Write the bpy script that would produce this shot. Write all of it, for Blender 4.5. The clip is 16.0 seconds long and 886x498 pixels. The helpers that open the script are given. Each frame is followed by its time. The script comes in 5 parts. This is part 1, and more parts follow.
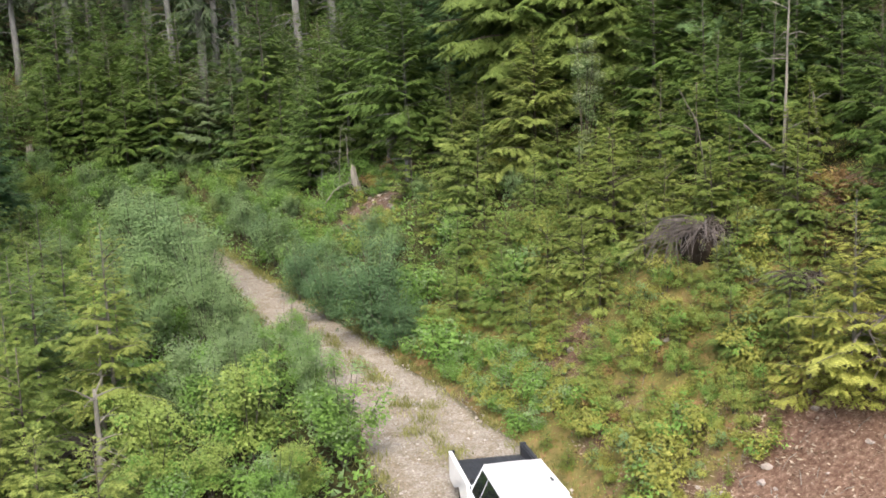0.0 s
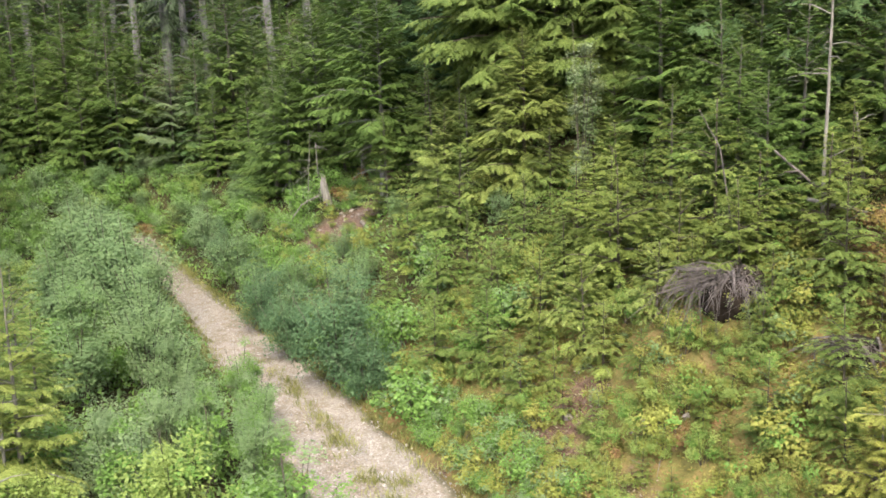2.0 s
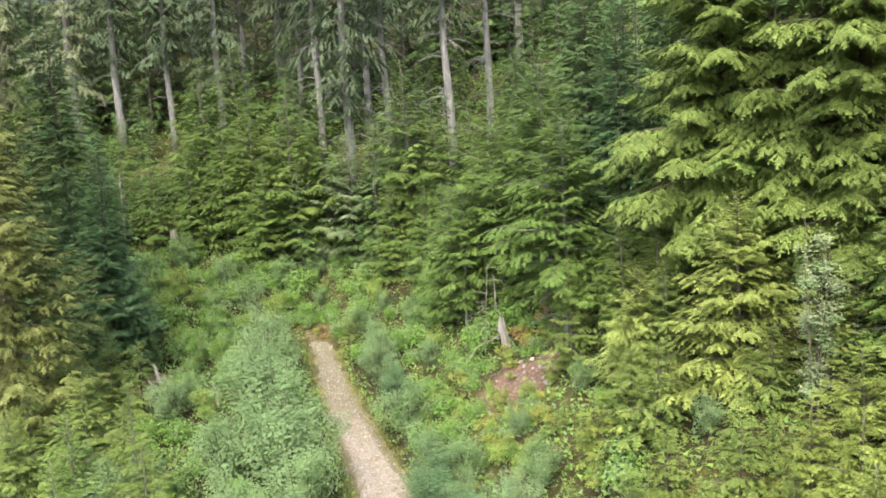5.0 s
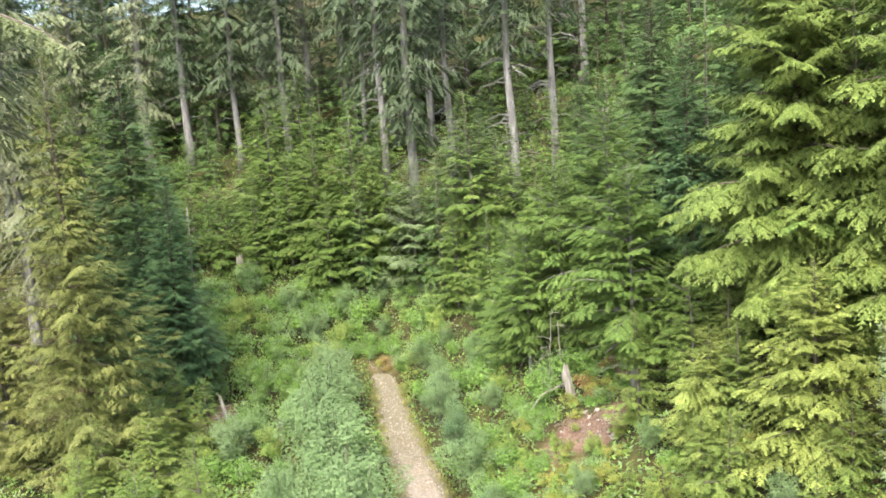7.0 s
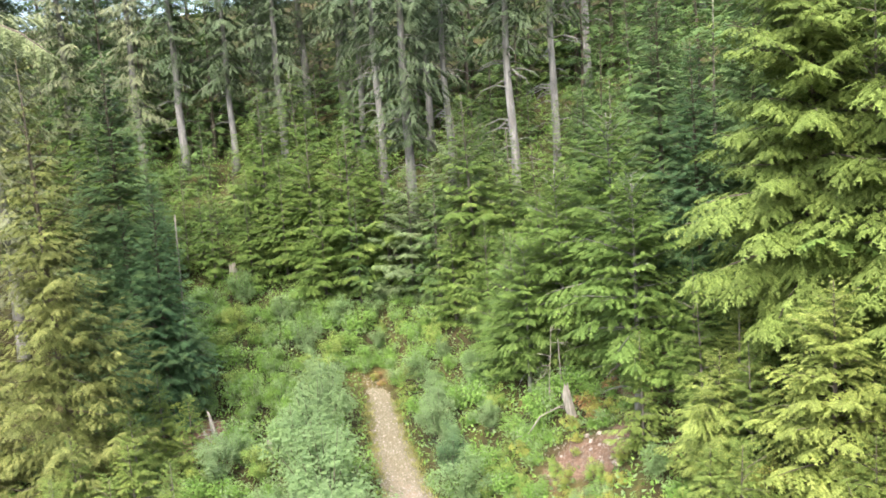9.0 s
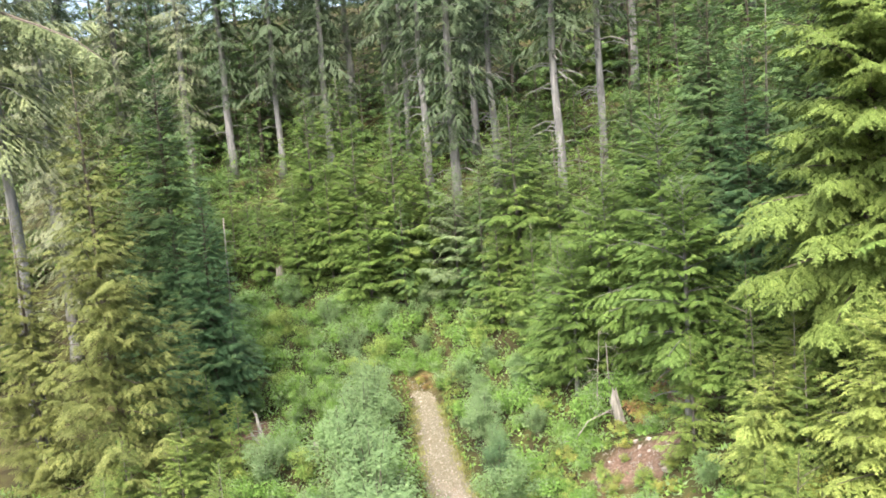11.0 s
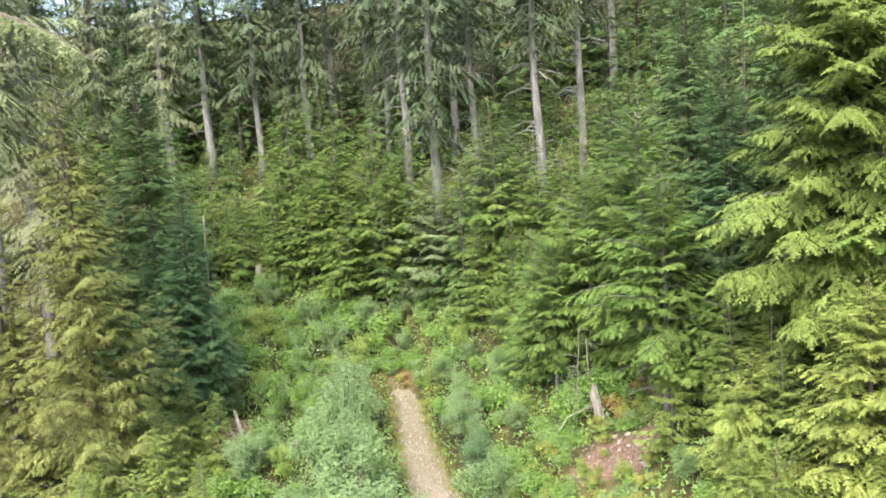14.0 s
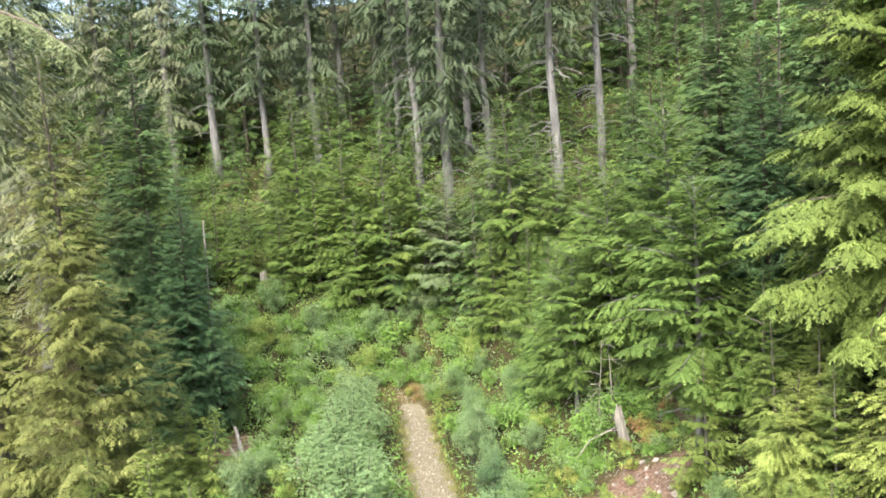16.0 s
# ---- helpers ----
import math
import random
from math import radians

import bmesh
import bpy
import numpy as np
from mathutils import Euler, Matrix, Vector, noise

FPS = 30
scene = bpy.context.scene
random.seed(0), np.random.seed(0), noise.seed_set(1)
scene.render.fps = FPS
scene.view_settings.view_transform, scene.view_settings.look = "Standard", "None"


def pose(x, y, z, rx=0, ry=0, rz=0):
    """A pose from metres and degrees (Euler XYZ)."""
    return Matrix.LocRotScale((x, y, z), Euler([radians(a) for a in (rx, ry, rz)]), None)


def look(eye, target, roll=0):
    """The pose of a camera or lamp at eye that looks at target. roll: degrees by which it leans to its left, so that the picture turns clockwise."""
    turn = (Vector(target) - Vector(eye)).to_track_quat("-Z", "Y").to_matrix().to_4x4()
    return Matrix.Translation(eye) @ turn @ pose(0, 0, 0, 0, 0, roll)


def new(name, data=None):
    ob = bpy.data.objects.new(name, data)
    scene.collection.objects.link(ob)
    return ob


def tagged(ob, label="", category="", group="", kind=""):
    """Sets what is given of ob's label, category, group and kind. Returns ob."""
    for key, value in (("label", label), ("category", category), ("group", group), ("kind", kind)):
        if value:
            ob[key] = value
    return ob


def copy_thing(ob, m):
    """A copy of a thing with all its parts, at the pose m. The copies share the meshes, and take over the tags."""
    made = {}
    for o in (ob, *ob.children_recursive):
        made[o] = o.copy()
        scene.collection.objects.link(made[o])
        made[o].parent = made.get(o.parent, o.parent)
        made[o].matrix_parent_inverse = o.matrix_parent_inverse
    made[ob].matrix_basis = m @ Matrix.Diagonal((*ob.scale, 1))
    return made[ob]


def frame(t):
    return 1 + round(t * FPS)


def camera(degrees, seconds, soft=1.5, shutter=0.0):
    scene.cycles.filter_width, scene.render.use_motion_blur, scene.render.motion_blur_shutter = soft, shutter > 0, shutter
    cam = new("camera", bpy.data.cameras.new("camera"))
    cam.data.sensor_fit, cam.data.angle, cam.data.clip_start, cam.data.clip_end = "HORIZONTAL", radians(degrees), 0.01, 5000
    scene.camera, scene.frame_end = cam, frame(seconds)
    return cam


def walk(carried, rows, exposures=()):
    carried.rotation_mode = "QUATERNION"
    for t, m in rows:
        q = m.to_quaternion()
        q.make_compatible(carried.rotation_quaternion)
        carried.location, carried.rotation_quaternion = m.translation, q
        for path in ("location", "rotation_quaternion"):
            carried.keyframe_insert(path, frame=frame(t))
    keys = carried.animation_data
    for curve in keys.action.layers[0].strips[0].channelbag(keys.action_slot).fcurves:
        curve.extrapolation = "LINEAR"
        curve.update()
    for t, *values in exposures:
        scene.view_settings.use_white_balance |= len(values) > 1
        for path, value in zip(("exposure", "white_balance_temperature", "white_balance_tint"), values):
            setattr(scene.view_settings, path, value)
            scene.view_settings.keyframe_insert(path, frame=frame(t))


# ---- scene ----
cam = camera(54.0, 16.0, 1.72)
METRES, EYE, TILT, LEAN, TURN = 21.0, 8.8, -10.0, 0.0, -1.5
ROWS = [
    (0.0, 0.0, 0.0, 0.0, 0.07, 1.94, 2.18),
    (0.5, 0.001, 0.0099, -0.0008, -1.75, 1.53, 2.19),
    (1.0, 0.0039, 0.0533, 0.0014, -3.24, 1.46, 2.18),
    (1.5, 0.009, 0.1268, 0.0243, -2.25, 1.35, 2.08),
    (2.0, 0.0143, 0.2008, 0.0755, -1.0, 1.3, 2.0),
    (2.5, 0.0189, 0.2673, 0.1305, 0.2, 1.34, 1.89),
    (3.0, 0.0226, 0.3339, 0.1944, 1.59, 1.43, 1.78),
    (3.5, 0.0251, 0.3752, 0.2512, 2.91, 1.43, 1.71),
    (4.0, 0.0266, 0.3913, 0.3035, 4.46, 1.35, 1.69),
    (4.5, 0.0253, 0.3962, 0.3611, 11.38, 1.5, 1.42),
    (4.7, 0.0247, 0.399, 0.3775, 11.2, 1.5, 1.4),
    (6.8, 0.024, 0.4235, 0.5035, 15.63, 1.46, 1.27),
    (7.0, 0.024, 0.4243, 0.5035, 15.63, 1.46, 1.27),
    (7.5, 0.0223, 0.4517, 0.509, 15.91, 1.46, 1.28),
    (8.0, 0.0213, 0.4773, 0.5152, 15.78, 1.45, 1.28),
    (8.5, 0.0204, 0.4991, 0.5226, 15.81, 1.49, 1.27),
    (9.0, 0.0196, 0.5194, 0.5281, 15.91, 1.6, 1.21),
    (9.5, 0.0187, 0.5279, 0.5315, 16.35, 1.64, 1.19),
    (9.7, 0.018, 0.528, 0.5315, 18.75, 1.68, 1.17),
    (11.8, 0.0101, 0.523, 0.5227, 18.7, 2.0, 0.95),
    (12.0, 0.0099, 0.5228, 0.5226, 18.61, 2.0, 0.95),
    (12.5, 0.0086, 0.5196, 0.5209, 18.28, 2.03, 0.92),
    (13.0, 0.0084, 0.5174, 0.5189, 17.98, 2.07, 0.9),
    (13.5, 0.0083, 0.5157, 0.516, 17.59, 2.13, 0.9),
    (14.0, 0.0076, 0.5153, 0.5139, 17.35, 2.06, 0.89),
    (14.5, 0.0007, 0.5382, 0.5142, 16.9, 2.11, 0.88),
    (15.0, -0.0132, 0.5837, 0.5175, 16.7, 2.32, 0.87),
    (15.5, -0.0217, 0.6075, 0.5203, 16.58, 2.21, 0.81),
    (16.0, -0.0306, 0.6385, 0.5294, 18.11, 2.25, 0.76),
]
walk(cam, [(t, pose(0, 0, EYE, TILT, LEAN, TURN) @ pose(METRES * x, METRES * y, METRES * z, 90 + pitch, roll, yaw)) for t, x, y, z, yaw, pitch, roll in ROWS],
     [(0.0, 1.47), (1.5, 1.64), (2.0, 1.82), (2.6, 1.89), (3.5, 2.08), (4.7, 2.1), (7.0, 2.34), (16.0, 2.34)])

# ---- light: bright overcast sky with a broad soft sun behind the camera ----
SUN_EL, SUN_AZ = 54.0, 184.0          # degrees above the horizon; compass angle, clockwise from +y
world = bpy.data.worlds.new("overcast_sky")
scene.world = world
world.use_nodes = True
wn = world.node_tree
sky = wn.nodes.new("ShaderNodeTexSky")
sky.sky_type, sky.sun_disc = "NISHITA", False
sky.sun_elevation, sky.sun_rotation = radians(SUN_EL), radians(SUN_AZ)
sky.air_density, sky.dust_density, sky.ozone_density = 1.0, 6.0, 1.0
wn.links.new(sky.outputs[0], wn.nodes["Background"].inputs[0])
wn.nodes["Background"].inputs[1].default_value = 0.15
sun = new("sun", bpy.data.lights.new("sun", "SUN"))
sun.data.energy, sun.data.angle, sun.data.color = 0.8, radians(62), (1.0, 0.96, 0.9)
az, el = radians(SUN_AZ), radians(SUN_EL)
sun.matrix_world = look((math.sin(az) * math.cos(el) * 60, math.cos(az) * math.cos(el) * 60, math.sin(el) * 60), (0, 0, 0))


# ---- materials ----
def material(name, rough=0.7, metal=0.0, spec=0.3):
    m = bpy.data.materials.new(name)
    m.use_nodes = True
    p = m.node_tree.nodes["Principled BSDF"]
    p.inputs["Roughness"].default_value, p.inputs["Metallic"].default_value = rough, metal
    p.inputs["Specular IOR Level"].default_value = spec
    return m, m.node_tree.nodes, m.node_tree.links, p


def ramp(nodes, links, source, stops):
    r = nodes.new("ShaderNodeValToRGB")
    while len(r.color_ramp.elements) < len(stops):
        r.color_ramp.elements.new(0.5)
    for e, (at, c) in zip(r.color_ramp.elements, stops):
        e.position, e.color = at, (*c, 1)
    links.new(source, r.inputs[0])
    return r.outputs[0]


def noise_tex(nodes, links, scale, detail=4, rough=0.6, coords="Object", stretch=None):
    tc = nodes.new("ShaderNodeTexCoord")
    n = nodes.new("ShaderNodeTexNoise")
    n.inputs["Scale"].default_value, n.inputs["Detail"].default_value, n.inputs["Roughness"].default_value = scale, detail, rough
    out = tc.outputs[coords]
    if stretch:
        mp = nodes.new("ShaderNodeMapping")
        mp.inputs["Scale"].default_value = stretch
        links.new(out, mp.inputs[0])
        out = mp.outputs[0]
    links.new(out, n.inputs["Vector"])
    return n.outputs["Fac"]


def mix(nodes, links, fac, a, b, kind="MIX"):
    m = nodes.new("ShaderNodeMix")
    m.data_type, m.blend_type = "RGBA", kind
    if isinstance(fac, float):
        m.inputs[0].default_value = fac
    else:
        links.new(fac, m.inputs[0])
    for sock, v in ((m.inputs[6], a), (m.inputs[7], b)):
        if isinstance(v, tuple):
            sock.default_value = (*v, 1)
        else:
            links.new(v, sock)
    return m.outputs[2]


def bump(nodes, links, p, fac, strength, dist):
    b = nodes.new("ShaderNodeBump")
    b.inputs["Strength"].default_value, b.inputs["Distance"].default_value = strength, dist
    links.new(fac, b.inputs["Height"])
    links.new(b.outputs[0], p.inputs["Normal"])


def foliage(name, dark, mid, light, other, glow=0.27, patch=0.25, grain=0):
    """Leaves or needles: each leaf, each patch of the crown and each plant has its own tone; light also passes through. grain: needles per metre."""
    m, n, l, p = material(name, 0.6, spec=0.15)
    geo, info = n.new("ShaderNodeNewGeometry"), n.new("ShaderNodeObjectInfo")
    leaf = ramp(n, l, geo.outputs["Random Per Island"], [(0.0, dark), (0.55, mid), (1.0, light)])
    plant = n.new("ShaderNodeMath")
    plant.operation = "MULTIPLY"
    plant.inputs[1].default_value = 0.55
    l.new(info.outputs["Random"], plant.inputs[0])
    colour = mix(n, l, plant.outputs[0], leaf, other)
    blot = ramp(n, l, noise_tex(n, l, 0.9, 3), [(0.35, (1 - patch,) * 3), (0.7, (1 + patch,) * 3)])
    colour = mix(n, l, 1.0, colour, blot, "MULTIPLY")
    if grain:
        fine = ramp(n, l, noise_tex(n, l, grain, 2, 0.5), [(0.36, (0.64, 0.67, 0.64)), (0.62, (1.18, 1.17, 1.17))])
        colour = mix(n, l, 1.0, colour, fine, "MULTIPLY")
    l.new(colour, p.inputs["Base Color"])
    t = n.new("ShaderNodeBsdfTranslucent")
    l.new(colour, t.inputs[0])
    mx = n.new("ShaderNodeMixShader")
    mx.inputs[0].default_value = glow
    l.new(p.outputs[0], mx.inputs[1]), l.new(t.outputs[0], mx.inputs[2])
    l.new(mx.outputs[0], n["Material Output"].inputs[0])
    return m


def wood(name, dark, mid, light, scale=6.0, stretch=(1, 1, 0.15)):
    m, n, l, p = material(name, 0.9, spec=0.1)
    f = noise_tex(n, l, scale, 6, 0.7, stretch=stretch)
    c = ramp(n, l, f, [(0.3, dark), (0.5, mid), (0.72, light)])
    big = ramp(n, l, noise_tex(n, l, 0.7, 3), [(0.35, (0.7, 0.72, 0.68)), (0.7, (1.1, 1.08, 1.05))])
    l.new(mix(n, l, 1.0, c, big, "MULTIPLY"), p.inputs["Base Color"])
    bump(n, l, p, f, 0.6, 0.04)
    return m


def plain(name, colour, rough=0.5, metal=0.0, spec=0.4, dirt=0.12, scale=3.0):
    m, n, l, p = material(name, rough, metal, spec)
    f = noise_tex(n, l, scale, 5)
    lo = tuple(c * (1 - dirt) for c in colour)
    hi = tuple(min(1, c * (1 + dirt * 0.5)) for c in colour)
    l.new(ramp(n, l, f, [(0.35, lo), (0.65, hi)]), p.inputs["Base Color"])
    return m


M = {}
M["needle_lime"] = foliage("needle_lime", (0.1044, 0.1552, 0.0379), (0.1353, 0.1941, 0.0494), (0.175, 0.2387, 0.0654), (0.1555, 0.2033, 0.0482), grain=15)
M["needle_yellow"] = foliage("needle_yellow", (0.1237, 0.168, 0.0375), (0.1611, 0.2104, 0.0489), (0.2061, 0.2574, 0.0676), (0.165, 0.2, 0.0413), grain=15)
M["needle_fresh"] = foliage("needle_fresh", (0.146, 0.192, 0.0482), (0.1963, 0.2495, 0.0653), (0.2619, 0.3151, 0.0927), (0.2157, 0.2535, 0.0593), grain=15)
# yellow needles, brightened: the light on the right-hand trees is put into the colour
M["needle_gold_lit"] = foliage("needle_gold_lit", (0.2, 0.225, 0.05), (0.275, 0.3, 0.07), (0.36, 0.375, 0.1), (0.3, 0.3, 0.066), grain=15)
M["needle_grey"] = foliage("needle_grey", (0.1107, 0.1554, 0.0714), (0.1435, 0.1974, 0.0924), (0.1927, 0.252, 0.126), (0.1599, 0.21, 0.0966), grain=13)
M["needle_green"] = foliage("needle_green", (0.0724, 0.125, 0.0296), (0.1003, 0.1635, 0.0394), (0.1402, 0.2116, 0.0534), (0.1207, 0.1827, 0.041), grain=15)
M["needle_dark"] = foliage("needle_dark", (0.0671, 0.1244, 0.0436), (0.0978, 0.1649, 0.0562), (0.1347, 0.209, 0.0728), (0.1081, 0.1794, 0.0596), grain=11)
M["needle_spruce"] = foliage("needle_spruce", (0.0594, 0.1076, 0.0438), (0.0855, 0.1434, 0.057), (0.1242, 0.1895, 0.0769), (0.0945, 0.1554, 0.0583), grain=13)
M["needle_fir"] = foliage("needle_fir", (0.05, 0.105, 0.048), (0.072, 0.14, 0.062), (0.105, 0.185, 0.085), (0.08, 0.15, 0.066), grain=13)
M["needle_olive"] = foliage("needle_olive", (0.1073, 0.1301, 0.0387), (0.1409, 0.1644, 0.0502), (0.1891, 0.2099, 0.0714), (0.1578, 0.1715, 0.0514), grain=15)
M["needle_old"] = foliage("needle_old", (0.0554, 0.0862, 0.0444), (0.0732, 0.109, 0.0566), (0.1016, 0.1439, 0.076), (0.0874, 0.1148, 0.0634), grain=11)
# paler than needle_old: the hazy glare at upper left is put into this colour
M["needle_pale_haze"] = foliage("needle_pale_haze", (0.125, 0.157, 0.0858), (0.1723, 0.2085, 0.1158), (0.2345, 0.2688, 0.1591), (0.2035, 0.2148, 0.1288), grain=11)
M["needle_edge"] = foliage("needle_edge", (0.125, 0.16, 0.075), (0.165, 0.205, 0.098), (0.225, 0.265, 0.135), (0.195, 0.22, 0.105), grain=11)
M["leaf_alder"] = foliage("leaf_alder", (0.1917, 0.2727, 0.1268), (0.2145, 0.2996, 0.1432), (0.2471, 0.3337, 0.1667), (0.1987, 0.3150, 0.1161), 0.42, patch=0.18)
M["leaf_valley"] = foliage("leaf_valley", (0.158, 0.2356, 0.1077), (0.1765, 0.2593, 0.1209), (0.2037, 0.2881, 0.1397), (0.1657, 0.2685, 0.0996), 0.42, patch=0.18)
M["leaf_silver"] = foliage("leaf_silver", (0.168, 0.2232, 0.119), (0.224, 0.288, 0.161), (0.301, 0.36, 0.224), (0.21, 0.2592, 0.133), 0.3)
M["leaf_bluish"] = foliage("leaf_bluish", (0.0592, 0.1117, 0.0497), (0.0818, 0.1478, 0.0671), (0.1263, 0.2024, 0.0966), (0.0968, 0.173, 0.0731), 0.25)
M["leaf_bright"] = foliage("leaf_bright", (0.1155, 0.22, 0.046), (0.1543, 0.2761, 0.0614), (0.2079, 0.3476, 0.087), (0.1785, 0.297, 0.0665), 0.35)
M["leaf_lime"] = foliage("leaf_lime", (0.1794, 0.26, 0.065), (0.2328, 0.32, 0.085), (0.3055, 0.4, 0.12), (0.2571, 0.32, 0.08), 0.35)
M["leaf_yellow"] = foliage("leaf_yellow", (0.193, 0.2282, 0.0491), (0.25, 0.2824, 0.0632), (0.318, 0.333, 0.0871), (0.295, 0.2769, 0.0762), 0.3)
M["leaf_moss"] = foliage("leaf_moss", (0.1793, 0.1862, 0.0485), (0.2519, 0.2421, 0.0647), (0.3366, 0.2989, 0.0916), (0.3608, 0.2479, 0.097), 0.3)
M["leaf_rust"] = foliage("leaf_rust", (0.16, 0.0978, 0.045), (0.232, 0.1403, 0.063), (0.304, 0.204, 0.099), (0.24, 0.17, 0.072), 0.25)
M["grass"] = foliage("grass", (0.16, 0.175, 0.055), (0.22, 0.235, 0.075), (0.3, 0.3, 0.12), (0.26, 0.24, 0.1), 0.3)
M["bark"] = wood("bark", (0.05, 0.042, 0.035), (0.11, 0.095, 0.08), (0.2, 0.18, 0.155))
M["bark_pale"] = wood("bark_pale", (0.0933, 0.0924, 0.0933), (0.183, 0.1813, 0.1813), (0.2992, 0.3018, 0.3018))
M["bark_grey"] = wood("bark_grey", (0.08, 0.075, 0.066), (0.155, 0.145, 0.13), (0.26, 0.25, 0.23))
M["dead_wood"] = wood("dead_wood", (0.103, 0.0968, 0.0855), (0.206, 0.194, 0.176), (0.344, 0.33, 0.306))
M["dead_twig"] = wood("dead_twig", (0.055, 0.047, 0.046), (0.125, 0.11, 0.106), (0.21, 0.19, 0.182))
# root and soil, darkened so that the colour holds the hollow's shade
M["root_soil_shade"] = wood("root_soil_shade", (0.012, 0.009, 0.007), (0.03, 0.023, 0.018), (0.06, 0.046, 0.036))
M["rotten_wood"] = wood("rotten_wood", (0.04, 0.0238, 0.0162), (0.096, 0.0578, 0.0378), (0.16, 0.106, 0.072))
M["wood_chip"] = wood("wood_chip", (0.2, 0.16, 0.125), (0.36, 0.3, 0.24), (0.52, 0.45, 0.37))
M["stone"] = plain("stone", (0.3, 0.262, 0.235), 0.85, dirt=0.35, scale=8)
M["gravel"] = plain("gravel", (0.33, 0.305, 0.275), 0.9, dirt=0.45, scale=5)


def ground_material():
    m, n, l, p = material("forest_soil", 0.95, spec=0.1)
    big, mid_, fine = noise_tex(n, l, 0.16, 5), noise_tex(n, l, 0.9, 6, 0.7), noise_tex(n, l, 9, 6, 0.75)
    litter = ramp(n, l, mid_, [(0.3, (0.022, 0.018, 0.011)), (0.47, (0.045, 0.04, 0.02)), (0.6, (0.06, 0.065, 0.024)), (0.78, (0.12, 0.075, 0.035))])
    soil = ramp(n, l, fine, [(0.28, (0.05, 0.03, 0.023)), (0.46, (0.12, 0.074, 0.057)), (0.6, (0.195, 0.135, 0.108)), (0.74, (0.38, 0.32, 0.275))])
    at = n.new("ShaderNodeAttribute")
    at.attribute_name = "bare"
    edge = n.new("ShaderNodeMath")
    edge.operation = "MULTIPLY_ADD"
    l.new(mid_, edge.inputs[0])
    edge.inputs[1].default_value = 1.1
    l.new(at.outputs["Fac"], edge.inputs[2])
    sel = ramp(n, l, edge.outputs[0], [(0.82, (0, 0, 0)), (1.0, (1, 1, 1))])
    moss = ramp(n, l, noise_tex(n, l, 2.2, 6, 0.7), [(0.3, (0.085, 0.078, 0.03)), (0.43, (0.15, 0.14, 0.05)), (0.53, (0.2, 0.16, 0.066)), (0.66, (0.29, 0.18, 0.1))])
    at2 = n.new("ShaderNodeAttribute")
    at2.attribute_name = "moss"
    litter = mix(n, l, at2.outputs["Fac"], litter, moss)
    c = mix(n, l, sel, litter, soil)
    tone = ramp(n, l, big, [(0.35, (0.8, 0.85, 0.8)), (0.65, (1.15, 1.1, 1.0))])
    l.new(mix(n, l, 1.0, c, tone, "MULTIPLY"), p.inputs["Base Color"])
    bump(n, l, p, fine, 0.8, 0.08)
    return m


def road_material():
    m, n, l, p = material("gravel_road", 0.95, spec=0.1)
    big, mid_, fine = noise_tex(n, l, 0.35, 4), noise_tex(n, l, 1.6, 6, 0.7), noise_tex(n, l, 14, 6, 0.8)
    grit = ramp(n, l, fine, [(0.28, (0.097, 0.081, 0.064)), (0.45, (0.216, 0.19, 0.158)), (0.58, (0.312, 0.28, 0.24)), (0.74, (0.55, 0.515, 0.465))])
    tint = ramp(n, l, mid_, [(0.36, (0.68, 0.62, 0.52)), (0.5, (0.88, 0.88, 0.85)), (0.66, (1.06, 1.1, 1.12))])
    c = mix(n, l, 1.0, grit, tint, "MULTIPLY")
    at = n.new("ShaderNodeAttribute")
    at.attribute_name = "verge"
    e = n.new("ShaderNodeMath")
    e.operation = "MULTIPLY_ADD"
    l.new(mid_, e.inputs[0])
    e.inputs[1].default_value = 0.9
    l.new(at.outputs["Fac"], e.inputs[2])
    weeds = ramp(n, l, fine, [(0.35, (0.088, 0.086, 0.046)), (0.6, (0.168, 0.146, 0.105)), (0.8, (0.29, 0.255, 0.205))])
    sel = ramp(n, l, e.outputs[0], [(0.8, (0, 0, 0)), (1.05, (1, 1, 1))])
    c = mix(n, l, sel, c, weeds)
    l.new(c, p.inputs["Base Color"])
    bump(n, l, p, fine, 0.7, 0.05)
    return m


M["ground"], M["road"] = ground_material(), road_material()
M["paint_white"] = plain("paint_white", (0.85, 0.86, 0.87), 0.25, dirt=0.06)
M["liner"] = plain("liner", (0.03, 0.033, 0.04), 0.6, dirt=0.3)
M["rubber"] = plain("rubber", (0.02, 0.02, 0.02), 0.85, dirt=0.4)
M["chrome"] = plain("chrome", (0.6, 0.6, 0.62), 0.2, metal=1.0)
M["tinted_glass"] = plain("tinted_glass", (0.012, 0.014, 0.016), 0.05, spec=0.6, dirt=0.02)
M["lamp_glass"] = plain("lamp_glass", (0.7, 0.7, 0.68), 0.1, spec=0.6)
M["lamp_red"] = plain("lamp_red", (0.35, 0.015, 0.01), 0.15, spec=0.6)

# ---- the lie of the land ----
ROAD_Y = [-60, 0, 8, 14, 20, 24, 28, 32, 36, 42, 48, 52, 56, 61, 68]
ROAD_X = [14, 6.0, 4.4, 3.0, 1.2, 0.1, -1.5, -3.3, -5.1, -7.9, -10.8, -12.7, -14.4, -16.4, -20.5]
ROAD_W = [2.2, 2.2, 2.2, 2.2, 2.1, 1.9, 1.7, 1.6, 1.45, 1.25, 1.05, 0.95, 0.85, 0.75, 0.5]


def road_x(y):
    s = np.clip(y, -60, 68)
    return (np.interp(s - 2, ROAD_Y, ROAD_X) + np.interp(s, ROAD_Y, ROAD_X) + np.interp(s + 2, ROAD_Y, ROAD_X)) / 3


